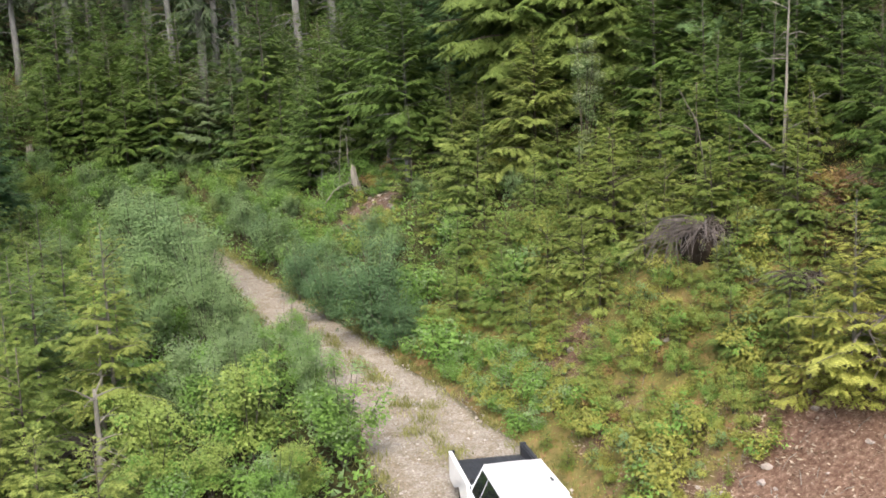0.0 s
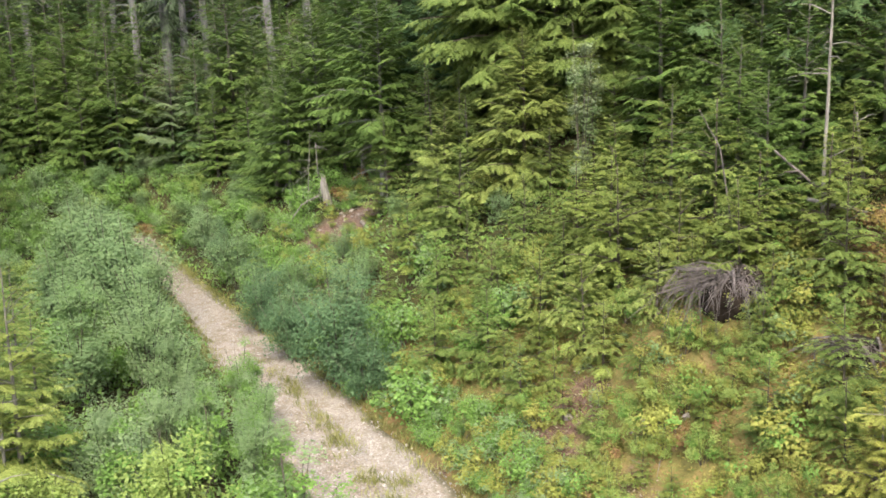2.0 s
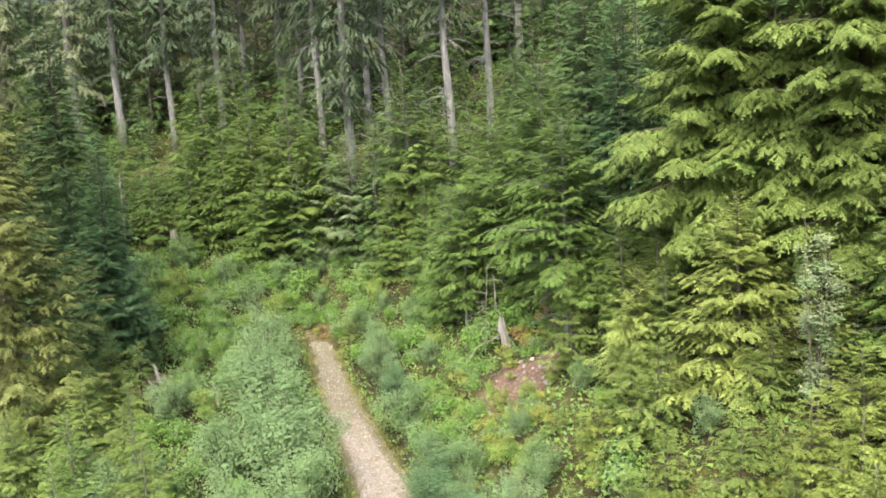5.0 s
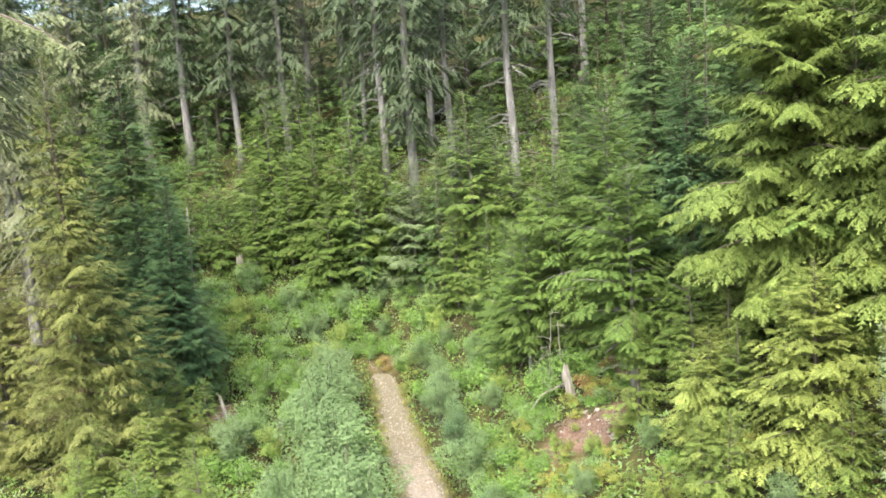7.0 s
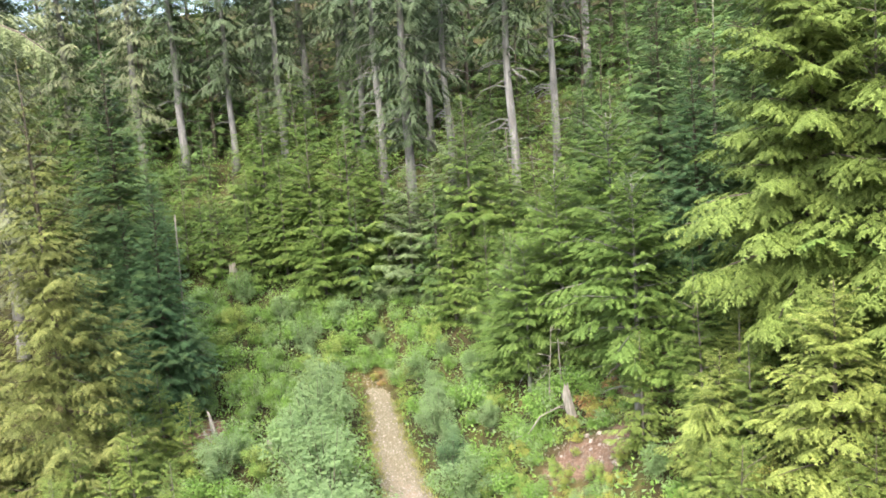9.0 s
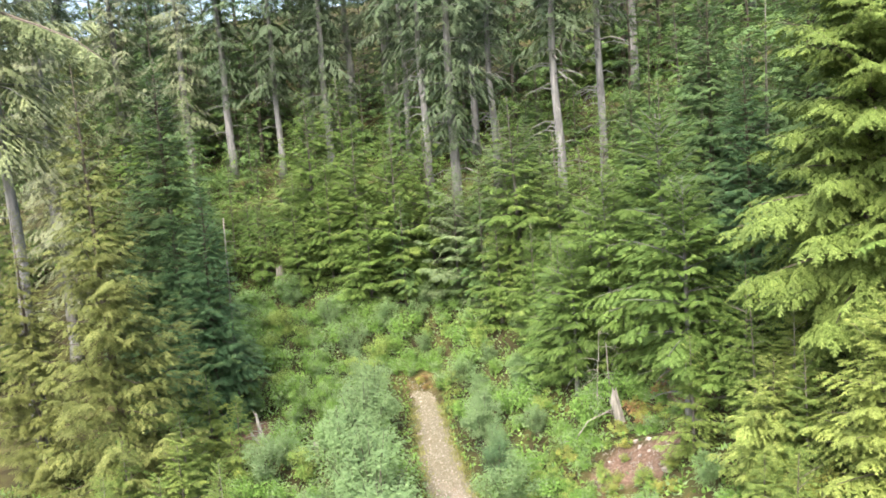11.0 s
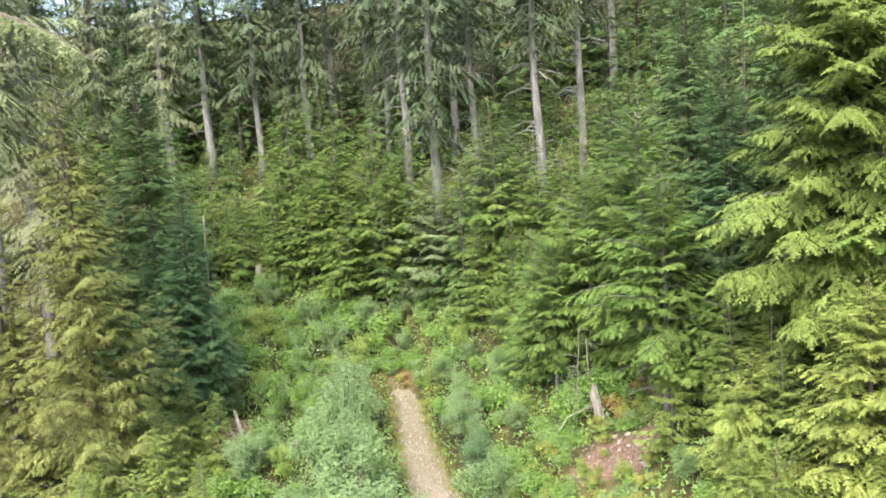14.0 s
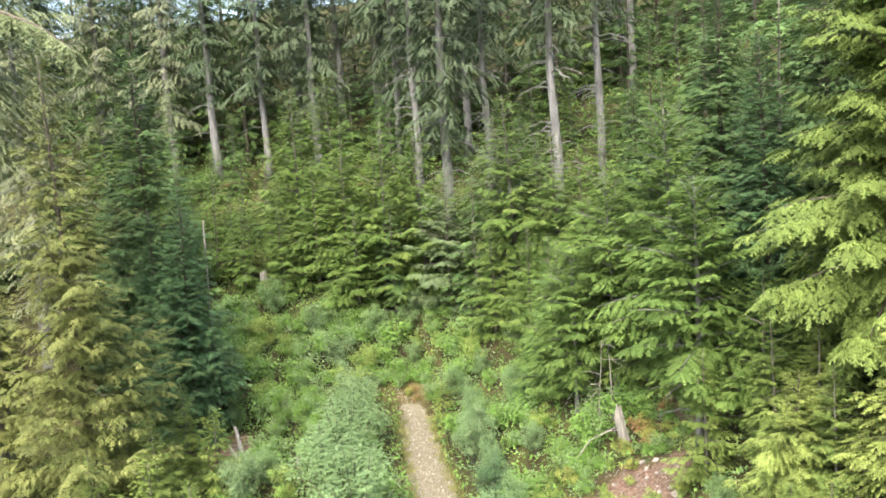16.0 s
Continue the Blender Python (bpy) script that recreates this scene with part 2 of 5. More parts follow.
def road_half(y):
    return np.interp(y, ROAD_Y, ROAD_W)


def road_z(y):
    return 0.06 * (np.clip(y, -40, 62) - 23)


def wave(x, y, k, p):
    return np.sin(x * k + p + 1.7 * np.sin(y * k * 0.7 + p)) * np.cos(y * k * 1.13 - p * 1.3 + 1.3 * np.sin(x * k * 0.6))


def off_road(x, y):
    """Metres to the right of the road's middle, square to it."""
    return (x - road_x(y)) * 0.92


def height(x, y):
    x, y = np.asarray(x, float), np.asarray(y, float)
    s, w = off_road(x, y), road_half(y)
    r = np.maximum(s - w - 0.25, 0)
    right = 0.62 * r - 0.10 * np.maximum(r - 9, 0) - 0.25 * np.maximum(r - 45, 0) + 0.2 * np.minimum(r, 1)
    l = np.maximum(-s - w - 0.4, 0)
    left = -0.10 * np.minimum(l, 8) - 0.03 * np.clip(l - 8, 0, 40)
    f = np.log1p(np.exp(np.clip((y - 61.0) / 1.2, -30, 300))) * 1.2
    far = 0.45 * np.minimum(f, 90) + 0.1 * np.maximum(f - 90, 0)
    hill = np.sqrt(right ** 2 + far ** 2 + 0.6 * right * far)
    hill = hill + 1.5 * np.exp(-((x - 7.6) ** 2 + (y - 24.6) ** 2) / 6.0) + 0.8 * np.exp(-((x - 11.5) ** 2 + (y - 25.5) ** 2) / 14.0)
    rough = np.clip((np.abs(s) - w) / 2.5, 0, 1)
    bumps = 0.32 * wave(x, y, 0.45, 0.4) + 0.16 * wave(x, y, 1.1, 2.0) + 0.07 * wave(x, y, 2.7, 4.1)
    ruts = -0.05 * np.exp(-((np.abs(s) - 0.8) / 0.3) ** 2) * (np.abs(s) < w)
    return road_z(y) + hill + left + bumps * rough + ruts


def gz(x, y):
    return float(height(x, y))


BARE = [(9.0, 15.5, 3.6, 1.0), (6.5, 16.2, 2.2, 0.7), (-1.8, 45.4, 1.15, 0.8), (-3.4, 45.6, 1.3, 0.62), (0.8, 26.5, 1.0, 0.4), (4.0, 25.5, 1.6, 0.6), (4.6, 21.6, 1.3, 0.45), (6.2, 23.2, 0.9, 0.42), (6.2, 19.4, 1.4, 0.5), (4.2, 24.0, 0.9, 0.42),
        (11.8, 23.6, 1.2, 0.6), (-26.3, 56.2, 2.2, 0.8), (-24.5, 53.5, 1.5, 0.7), (5.2, 19.0, 1.4, 0.5), (-0.4, 48.0, 1.6, 0.6), (7.6, 24.9, 1.2, 0.4)]


def bare_soil(x, y):
    out = np.zeros(np.shape(x))
    for cx, cy, r, a in BARE:
        out = np.maximum(out, a * np.exp(-(((x - cx) ** 2 + (y - cy) ** 2) / r ** 2) ** 1.5))
    return out


def mossy(x, y):
    """Where moss and dry grass cover the open bank and the track's end."""
    r = off_road(x, y) - road_half(y)
    bank = np.clip(r / 0.5 + 1, 0, 1) * np.clip((8.0 - r) / 2.5, 0, 1) * np.clip((36 - y) / 4, 0, 1) * np.clip((y - 4) / 4, 0, 1)
    end = 0.35 * np.exp(-((x + 16.8) ** 2 + (y - 61.6) ** 2) / 4.0) + 0.4 * np.exp(-((x + 3.4) ** 2 + (y - 44.0) ** 2) / 5.0)
    return np.clip(np.maximum(bank, end), 0, 1)


# ---- mesh helpers ----
def tri_data(name, verts, tris, mats, index=None, smooth=False):
    me = bpy.data.meshes.new(name)
    verts, tris = np.asarray(verts, np.float32), np.asarray(tris, np.int32)
    me.vertices.add(len(verts)), me.loops.add(tris.size), me.polygons.add(len(tris))
    me.vertices.foreach_set("co", verts.ravel())
    me.loops.foreach_set("vertex_index", tris.ravel())
    me.polygons.foreach_set("loop_start", np.arange(0, tris.size, 3, dtype=np.int32))
    if index is not None:
        me.polygons.foreach_set("material_index", np.asarray(index, np.int32))
    me.polygons.foreach_set("use_smooth", np.full(len(tris), smooth))
    for m in mats:
        me.materials.append(m)
    me.update(), me.validate()
    return me


def child(name, data, parent, label=""):
    ob = new(name, data)
    ob.parent = parent
    return tagged(ob, label) if label else ob


def part(name, bm, mat, parent, label="", smooth=False):
    me = bpy.data.meshes.new(name)
    bmesh.ops.recalc_face_normals(bm, faces=bm.faces)
    for f in bm.faces:
        f.smooth = smooth
    bm.to_mesh(me)
    bm.free()
    me.materials.append(mat)
    return child(name, me, parent, label) if parent else new(name, me)


def tubes(paths, radii, sides=5):
    """Joined tapered tubes: each path a list of points, each radius list as long."""
    V, T, base = [], [], 0
    ring = np.array([(math.cos(a), math.sin(a)) for a in np.arange(sides) * 2 * math.pi / sides])
    for path, rad in zip(paths, radii):
        P = np.asarray(path, float)
        d = np.gradient(P, axis=0)
        d /= np.linalg.norm(d, axis=1)[:, None] + 1e-9
        up = np.where(np.abs(d[:, 2:3]) > 0.9, np.array([[1.0, 0, 0]]), np.array([[0, 0, 1.0]]))
        u = np.cross(d, up)
        u /= np.linalg.norm(u, axis=1)[:, None]
        v = np.cross(d, u)
        pts = P[:, None] + np.asarray(rad)[:, None, None] * (ring[None, :, :1] * u[:, None] + ring[None, :, 1:] * v[:, None])
        V.append(pts.reshape(-1, 3))
        n = len(P)
        for i in range(n - 1):
            for j in range(sides):
                a, b = base + i * sides + j, base + i * sides + (j + 1) % sides
                T += [(a, b, b + sides), (a, b + sides, a + sides)]
        for j in range(1, sides - 1):
            T.append((base, base + j + 1, base + j))
            e = base + (n - 1) * sides
            T.append((e, e + j, e + j + 1))
        base += n * sides
    return np.concatenate(V), np.array(T)


def blades(p, d, n, length, width, fold=0.25):
    """Leaves: a kite each, from p along d, folded along its rib; n is its upper side."""
    side = np.cross(d, n)
    side /= np.linalg.norm(side, axis=1)[:, None] + 1e-9
    nn = np.cross(side, d)
    L, W = length[:, None], width[:, None]
    mid = p + d * L * 0.42
    a = mid + side * W * 0.5 - nn * W * fold
    b = mid - side * W * 0.5 - nn * W * fold
    tip = p + d * L
    k = len(p)
    V = np.stack([p, a, tip, b], 1).reshape(-1, 3)
    o = np.arange(k)[:, None] * 4
    T = np.stack([o + [0, 1, 2], o + [0, 2, 3]], 1).reshape(-1, 3)
    return V, T


def leaflets(p, d, n, length, width, fold=0.0):
    """Small leaves: one broad triangle each."""
    side = np.cross(d, n)
    side /= np.linalg.norm(side, axis=1)[:, None] + 1e-9
    L, W = length[:, None], width[:, None] * 0.7
    V = np.stack([p + side * W, p - side * W, p + d * L], 1).reshape(-1, 3)
    return V, np.arange(len(V)).reshape(-1, 3)


# ---- conifers ----
def conifer_data(seed, H, R, clear, step, per, spacing, kite, droop, lift, shape, ragged, trunk_r, needle, fresh, bark, lean=0.0, dead=0, twice=False,
                 hang=0.09, tip=0.0, whorl=0.24, coarse=2.0, leader=0.03, gap=0.0, reach=0.33):
    """Trunk, boughs and crown of one conifer, base at the origin. clear: height of the bare trunk; hang: how far the side shoots droop;
    tip: how far bough ends turn up; whorl: spread of the boughs' heights; coarse: share of the height above which the sprays are larger; gap: share of boughs missing; reach: longest side shoot as a share of R."""
    g = np.random.default_rng(seed)
    rings = max(6, int(H / 2.2))
    zz = np.linspace(-0.5, H, rings)
    bend = lean * (np.clip(zz, 0, None) / H) ** 1.5 * H
    wob = 0.007 * H * np.sin(zz * 0.5 + seed) * np.clip(zz / 3, 0, 1)
    axis = np.stack([bend + wob * 0.4, wob * 0.3, zz], 1)
    rad = np.maximum(trunk_r * np.clip(1 - zz / (H * 1.01), 0.012, 1) ** 0.85, 0.013) + trunk_r * 0.35 * np.exp(-np.clip(zz, 0, None) * 2)

    def on_axis(h):
        return np.stack([np.interp(h, zz, axis[:, 0]), np.interp(h, zz, axis[:, 1]), h], -1)
    hs = []
    h = clear
    while h < H * (1 - leader):
        u = (h - clear) / (H - clear)
        hs.append(h)
        h += step * (1 - 0.5 * u) * g.uniform(0.75, 1.25)
    hb = np.repeat(hs, per) + g.normal(0, step * whorl, len(hs) * per)
    hb = np.clip(hb, clear * 0.95, H * 0.99)
    hb = hb[g.uniform(0, 1, len(hb)) > gap * (1 - (hb / H) ** 3)]
    nbr = len(hb)
    a = np.arange(nbr) * 2.39996 + g.normal(0, 0.35, nbr)
    u = np.clip((hb - clear) / (H - clear), 0, 1)
    prof = np.minimum(1, (1 - u) ** shape * 1.05) * np.minimum(1, 0.72 + 1.6 * u)
    lump = 1 + ragged * np.sin(a * 2 + hb * 0.9 + seed) * 0.5
    L = R * prof * lump * g.uniform(1 - ragged, 1 + ragged * 0.45, nbr) + 0.14
    pitch = lift + 0.8 * u ** 1.5 + g.normal(0, 0.1, nbr)
    dr = droop * (1 - 0.55 * u) * g.uniform(0.6, 1.4, nbr)
    up = tip * g.uniform(0.5, 1.4, nbr)
    base = on_axis(hb)
    ca, sa = np.cos(a), np.sin(a)

    def on_branch(i, s):
        z = base[i, 2] + L[i] * (np.tan(pitch[i]) * s - dr[i] * s * s + up[i] * s ** 4)
        return np.stack([base[i, 0] + L[i] * s * ca[i], base[i, 1] + L[i] * s * sa[i], z], -1)
    # boughs
    big = np.where(L > 0.6)[0][::3]
    paths, rr = [], []
    for i in big:
        paths.append([on_branch(np.array([i]), s)[0] for s in (0.0, 0.4, 0.7, 0.92)])
        r0 = 0.012 + 0.012 * L[i]
        rr.append([r0, r0 * 0.7, r0 * 0.4, r0 * 0.2])
    for k in range(dead):
        hz, az_ = g.uniform(0.12 * H, clear + 2), g.uniform(0, 6.283)
        ln = g.uniform(0.7, 2.7)
        b0 = on_axis(np.array([hz]))[0]
        dv = np.array([math.cos(az_), math.sin(az_), 0.05])
        paths.append([b0, b0 + dv * ln * 0.5 + (0, 0, 0.08), b0 + dv * ln + (0, 0, -0.15 * ln), b0 + dv * ln * 1.2 + (0, 0, -0.35 * ln)])
        rr.append([0.055, 0.042, 0.026, 0.01])
    trunk = tri_data("trunk", *tubes([axis], [rad], 8), [bark], smooth=True)
    # side shoots
    kq = kite * np.where(hb > coarse * H, 2.9, 1.0)
    nb = np.maximum(3, (L / (spacing * np.where(hb > coarse * H, 2.3, 1.0))).astype(int))
    i = np.repeat(np.arange(nbr), nb)
    k = np.concatenate([np.arange(c) for c in nb])
    s = 0.1 + 0.9 * (k + g.uniform(0.2, 0.9, len(k))) / nb[i]
    side = np.where(k % 2 == 0, 1.0, -1.0)
    last = k == nb[i] - 1
    side[last] = 0
    s[last] = 0.93
    ang = a[i] + side * (1.1 - 0.5 * s) + g.normal(0, 0.16, len(k))
    K = kq[i]
    bl = np.minimum(0.42 * L[i] * (1.05 - 0.75 * s), reach * R + 0.15) * g.uniform(0.7, 1.2, len(k)) + K * 0.45
    p0 = on_branch(i, np.minimum(s, 0.97)) + g.normal(0, 0.010 * R, (len(i), 3))
    slope = np.tan(pitch[i]) - 2 * dr[i] * s + 4 * up[i] * s ** 3
    fall = hang * (np.abs(side) * 0.8 + 0.2) * g.uniform(0.4, 1.6, len(k))
    if twice:
        # the side shoots of large trees branch once more
        n2 = np.maximum(2, (bl / (spacing * 0.5)).astype(int))
        m = np.repeat(np.arange(len(bl)), n2)
        k2 = np.concatenate([np.arange(c) for c in n2])
        f2 = (k2 + g.uniform(0.1, 0.7, len(k2))) / n2[m]
        end = k2 == n2[m] - 1
        sd = np.where(k2 % 2 == 0, 1.0, -1.0)
        sd[end], f2[end] = 0, 0.85
        z2 = (slope[m] * 0.55 - fall[m]) * bl[m] * f2 - 0.3 * bl[m] * f2 * f2
        p0 = p0[m] + np.stack([np.cos(ang[m]) * bl[m] * f2, np.sin(ang[m]) * bl[m] * f2, z2], -1)
        slope = slope[m] * 0.6 - 0.3 * f2
        ang = ang[m] + sd * g.uniform(0.5, 0.9, len(m))
        fall = fall[m] * g.uniform(0.8, 1.8, len(m))
        s, K = s[m], K[m]
        bl = np.minimum(bl[m] * (0.75 - 0.4 * f2), K * 1.7) * g.uniform(0.75, 1.2, len(m)) + K * 0.35
    # a toothed drooping spray on each shoot
    wide = np.clip(bl * 0.42, K * 0.32, K * 0.8) * g.uniform(0.8, 1.2, len(bl))
    count = np.clip(np.round(bl / (K * 0.34)).astype(int), 3, 4 if twice else 6)
    roll = g.normal(0, 0.17, len(bl))
    VV, TT, II, at = [], [], [], 0
    for c in np.unique(count):
        w = np.where(count == c)[0]
        dx, dy, B = np.cos(ang[w])[:, None], np.sin(ang[w])[:, None], bl[w][:, None]

        def spine(f):
            z = (slope[w] * 0.55 - fall[w])[:, None] * B * f - 0.32 * B * f * f
            return np.stack([p0[w, 0][:, None] + dx * B * f, p0[w, 1][:, None] + dy * B * f, p0[w, 2][:, None] + z], -1)
        S = spine(np.linspace(0, 1, c + 1)[None])
        ft = ((np.arange(c) + 1.05) / c)[None] * np.ones((len(w), 1)) + g.normal(0, 0.06, (len(w), c))
        span = wide[w][:, None] * np.sin(np.pi * (0.25 + 0.62 * np.linspace(0, 1, c)))[None]
        teeth = []
        for sg in (1, -1):
            sp = span * g.uniform(0.6, 1.3, span.shape)
            off = np.stack([-dy * sg * sp, dx * sg * sp, sg * np.tan(roll[w])[:, None] * sp - (0.2 + 0.55 * hang) * sp], -1)
            teeth.append(spine(ft) + off)
        VV.append(np.concatenate([S, teeth[0], teeth[1]], 1).reshape(-1, 3))
        q = np.arange(c)
        one = np.concatenate([np.stack([q, q + 1, c + 1 + q], 1), np.stack([q + 1, q, 2 * c + 1 + q], 1)])
        TT.append((one[None] + (at + np.arange(len(w)) * (3 * c + 1))[:, None, None]).reshape(-1, 3))
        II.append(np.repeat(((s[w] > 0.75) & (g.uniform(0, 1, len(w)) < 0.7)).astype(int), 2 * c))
        at += len(w) * (3 * c + 1)
    bv, bt = tubes(paths, rr, 3)
    VV.append(bv), TT.append(bt + at), II.append(np.full(len(bt), 2))
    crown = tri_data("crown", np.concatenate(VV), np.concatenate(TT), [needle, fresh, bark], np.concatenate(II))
    return trunk, crown


def plant_tree(name, data, label, category, group):
    root = new(name)
    for n, d in zip(("trunk", "crown"), data):
        child(n, d, root)
    return tagged(root, label, category, group)


KINDS = {}
SAPLING = {"young0": "sapling0", "young1": "sapling1", "young2": "sapling2", "young3": "sapling2", "young6": "sapling3"}


def kind(key, name, label, category, group, data, H):
    ob = plant_tree(name, data, label, category, group)
    KINDS[key] = [ob, H, False]


def place(key, x, y, size, turn=None, z=None):
    """One tree or bush of a kind, scaled to that height in metres."""
    if size < 4.4 and key in SAPLING:
        key = SAPLING[key]
    ob, H, used = KINDS[key]
    k, tilt = size / H, 0.3 if "old" in key else 1.0
    turn = random.uniform(0, 360) if turn is None else turn
    m = pose(x, y, (gz(x, y) if z is None else z) - 0.05, tilt * random.uniform(-2, 2), tilt * random.uniform(-2, 2), turn) @ Matrix.Diagonal((k * random.uniform(0.94, 1.06), k * random.uniform(0.94, 1.06), k, 1))
    if not used:
        ob.matrix_basis = m
        KINDS[key][2] = True
        return ob
    twin = copy_thing(ob, m)
    twin.matrix_basis = m
    return twin


YOUNG = dict(clear=0.2, step=0.54, per=6, spacing=0.17, droop=0.2, lift=0.12, shape=0.85, ragged=0.4, tip=0.06)
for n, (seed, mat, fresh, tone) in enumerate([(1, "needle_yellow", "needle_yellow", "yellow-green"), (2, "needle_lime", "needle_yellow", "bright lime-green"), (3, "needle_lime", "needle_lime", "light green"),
                                              (4, "needle_green", "needle_lime", "mid-green"), (5, "needle_green", "needle_green", "deep green"), (6, "needle_dark", "needle_green", "dark green"), (7, "needle_fresh", "needle_fresh", "pale yellow-green"), (8, "needle_grey", "needle_grey", "grey-green"), (9, "needle_gold_lit", "needle_gold_lit", "golden yellow-green")]):
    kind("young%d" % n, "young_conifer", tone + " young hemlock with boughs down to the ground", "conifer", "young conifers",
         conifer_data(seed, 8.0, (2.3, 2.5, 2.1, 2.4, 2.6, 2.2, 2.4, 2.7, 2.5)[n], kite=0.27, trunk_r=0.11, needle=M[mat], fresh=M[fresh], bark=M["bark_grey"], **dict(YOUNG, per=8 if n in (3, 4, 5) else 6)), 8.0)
for n, (mat, tone) in enumerate((("needle_yellow", "yellow-green"), ("needle_lime", "light green"))):
    kind("seedling%d" % n, "conifer_seedling", tone + " waist-high hemlock seedling among low bushes", "conifer", "conifer seedlings",
         conifer_data(14 + n, 2.4, 0.95, 0.08, 0.22, 5, 0.16, 0.22, 0.25, 0.15, 0.8, 0.35, 0.035, M[mat], M[mat], M["bark"]), 2.4)
for n, mat in enumerate(("needle_green", "needle_dark")):
    kind("far%d" % n, "young_conifer", ("deep green", "dark green")[n] + " young hemlock at the forest edge", "conifer", "young conifers",
         conifer_data(17 + n, 10.0, 2.6, 0.4, 0.68, 7, 0.38, 0.44, 0.2, 0.1, 0.85, 0.38, 0.12, M[mat], M["needle_green"], M["bark_grey"]), 10.0)
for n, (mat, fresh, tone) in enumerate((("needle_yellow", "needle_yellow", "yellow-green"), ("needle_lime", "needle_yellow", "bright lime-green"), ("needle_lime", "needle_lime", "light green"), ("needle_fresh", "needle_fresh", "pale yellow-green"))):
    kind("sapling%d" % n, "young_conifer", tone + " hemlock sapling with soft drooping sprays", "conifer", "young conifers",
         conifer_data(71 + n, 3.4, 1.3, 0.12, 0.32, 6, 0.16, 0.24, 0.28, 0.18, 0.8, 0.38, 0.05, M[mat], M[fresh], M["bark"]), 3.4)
kind("wide_lime", "hemlock_tree", "broad pale lime-green hemlock on the bank", "conifer", "hemlocks on the bank",
     conifer_data(81, 8.0, 3.8, 0.2, 0.46, 7, 0.17, 0.26, 0.22, 0.12, 0.9, 0.36, 0.14, M["needle_fresh"], M["needle_fresh"], M["bark"]), 8.0)
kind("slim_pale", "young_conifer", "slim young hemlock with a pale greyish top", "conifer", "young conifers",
     conifer_data(82, 8.0, 1.35, 0.3, 0.42, 6, 0.17, 0.27, 0.15, 0.25, 0.6, 0.35, 0.08, M["needle_fresh"], M["needle_pale_haze"], M["bark"]), 8.0)
kind("lime_big", "hemlock_tree", "tall lime-green hemlock with layered drooping boughs", "conifer", "hemlocks on the bank",
     conifer_data(21, 20.0, 4.5, 2.2, 0.52, 10, 0.27, 0.21, 0.28, 0.1, 0.75, 0.45, 0.26, M["needle_lime"], M["needle_lime"], M["bark"], twice=True, hang=0.18, reach=0.17, whorl=0.4), 20.0)
kind("olive_big", "spruce_tree", "olive-green spruce with pale drooping boughs", "conifer", "spruces at the clearing",
     conifer_data(22, 20.0, 3.8, 0.8, 0.62, 7, 0.26, 0.2, 0.34, 0.02, 0.8, 0.36, 0.24, M["needle_olive"], M["needle_olive"], M["bark"], twice=True, hang=0.16, tip=0.46, gap=0.1, reach=0.16, whorl=0.35), 20.0)
kind("dark_big", "spruce_tree", "dark blue-green spruce with dense upper boughs", "conifer", "spruces at the clearing",
     conifer_data(23, 17.0, 3.2, 0.8, 0.42, 7, 0.22, 0.32, 0.3, 0.16, 0.75, 0.28, 0.2, M["needle_spruce"], M["needle_spruce"], M["bark"]), 17.0)
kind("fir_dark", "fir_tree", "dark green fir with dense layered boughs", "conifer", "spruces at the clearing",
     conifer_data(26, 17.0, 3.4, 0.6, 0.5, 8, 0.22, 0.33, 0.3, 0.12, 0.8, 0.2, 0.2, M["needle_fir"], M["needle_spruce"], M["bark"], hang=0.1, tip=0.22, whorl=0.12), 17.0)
kind("back_dark", "spruce_tree", "dark green spruce standing in the shade", "conifer", "forest on the hillside",
     conifer_data(25, 18.0, 3.6, 1.0, 0.95, 6, 0.6, 0.66, 0.26, 0.1, 0.75, 0.36, 0.2, M["needle_dark"], M["needle_green"], M["bark"]), 18.0)
kind("mid_big", "hemlock_tree", "mid-green hemlock with a bare lower trunk", "conifer", "hemlocks on the bank",
     conifer_data(24, 12.0, 3.2, 2.6, 0.54, 8, 0.19, 0.25, 0.2, 0.1, 0.6, 0.4, 0.17, M["needle_green"], M["needle_green"], M["bark_pale"], dead=4, reach=0.24), 12.0)
kind("ridge_dark", "spruce_tree", "dark green spruce far up the hillside", "conifer", "forest on the hillside",
     conifer_data(27, 18.0, 3.6, 1.0, 1.1, 6, 0.8, 0.85, 0.26, 0.1, 0.75, 0.36, 0.2, M["needle_dark"], M["needle_green"], M["bark"]), 18.0)
# old4 stands at the hazy left; its needles are paled to imitate that haze
for n, seed in enumerate((31, 32, 33, 34, 35, 36)):
    kind("old%d" % n, "old_conifer", ("tall old conifer with bare pale trunk and ragged crown", "tall old conifer with pale grey-green crown")[n >= 4], "conifer", "old forest behind the clearing",
         conifer_data(seed, 32.0, (3.3, 3.6, 3.0, 2.9, 3.8, 5.4)[n], (7.0, 9.0, 8.0, 12.0, 6.0, 18.5)[n], 0.74, 6, 0.25, 0.21, 0.36, -0.04, 0.5, 0.5, (0.42, 0.36, 0.46, 0.34, 0.44, 0.5)[n], M[("needle_old", "needle_pale_haze", "needle_edge")[max(0, n - 3)]], M[("needle_old", "needle_pale_haze", "needle_edge")[max(0, n - 3)]], M["bark_pale"],
                      lean=(0.0, 0.012, -0.008, 0.004, 0.0, 0.0)[n], dead=(12, 14, 12, 30, 16, 14)[n], hang=0.3, coarse=(0.44, 0.44, 0.44, 0.44, 0.8, 2.0)[n], reach=0.27, whorl=0.4), 32.0)


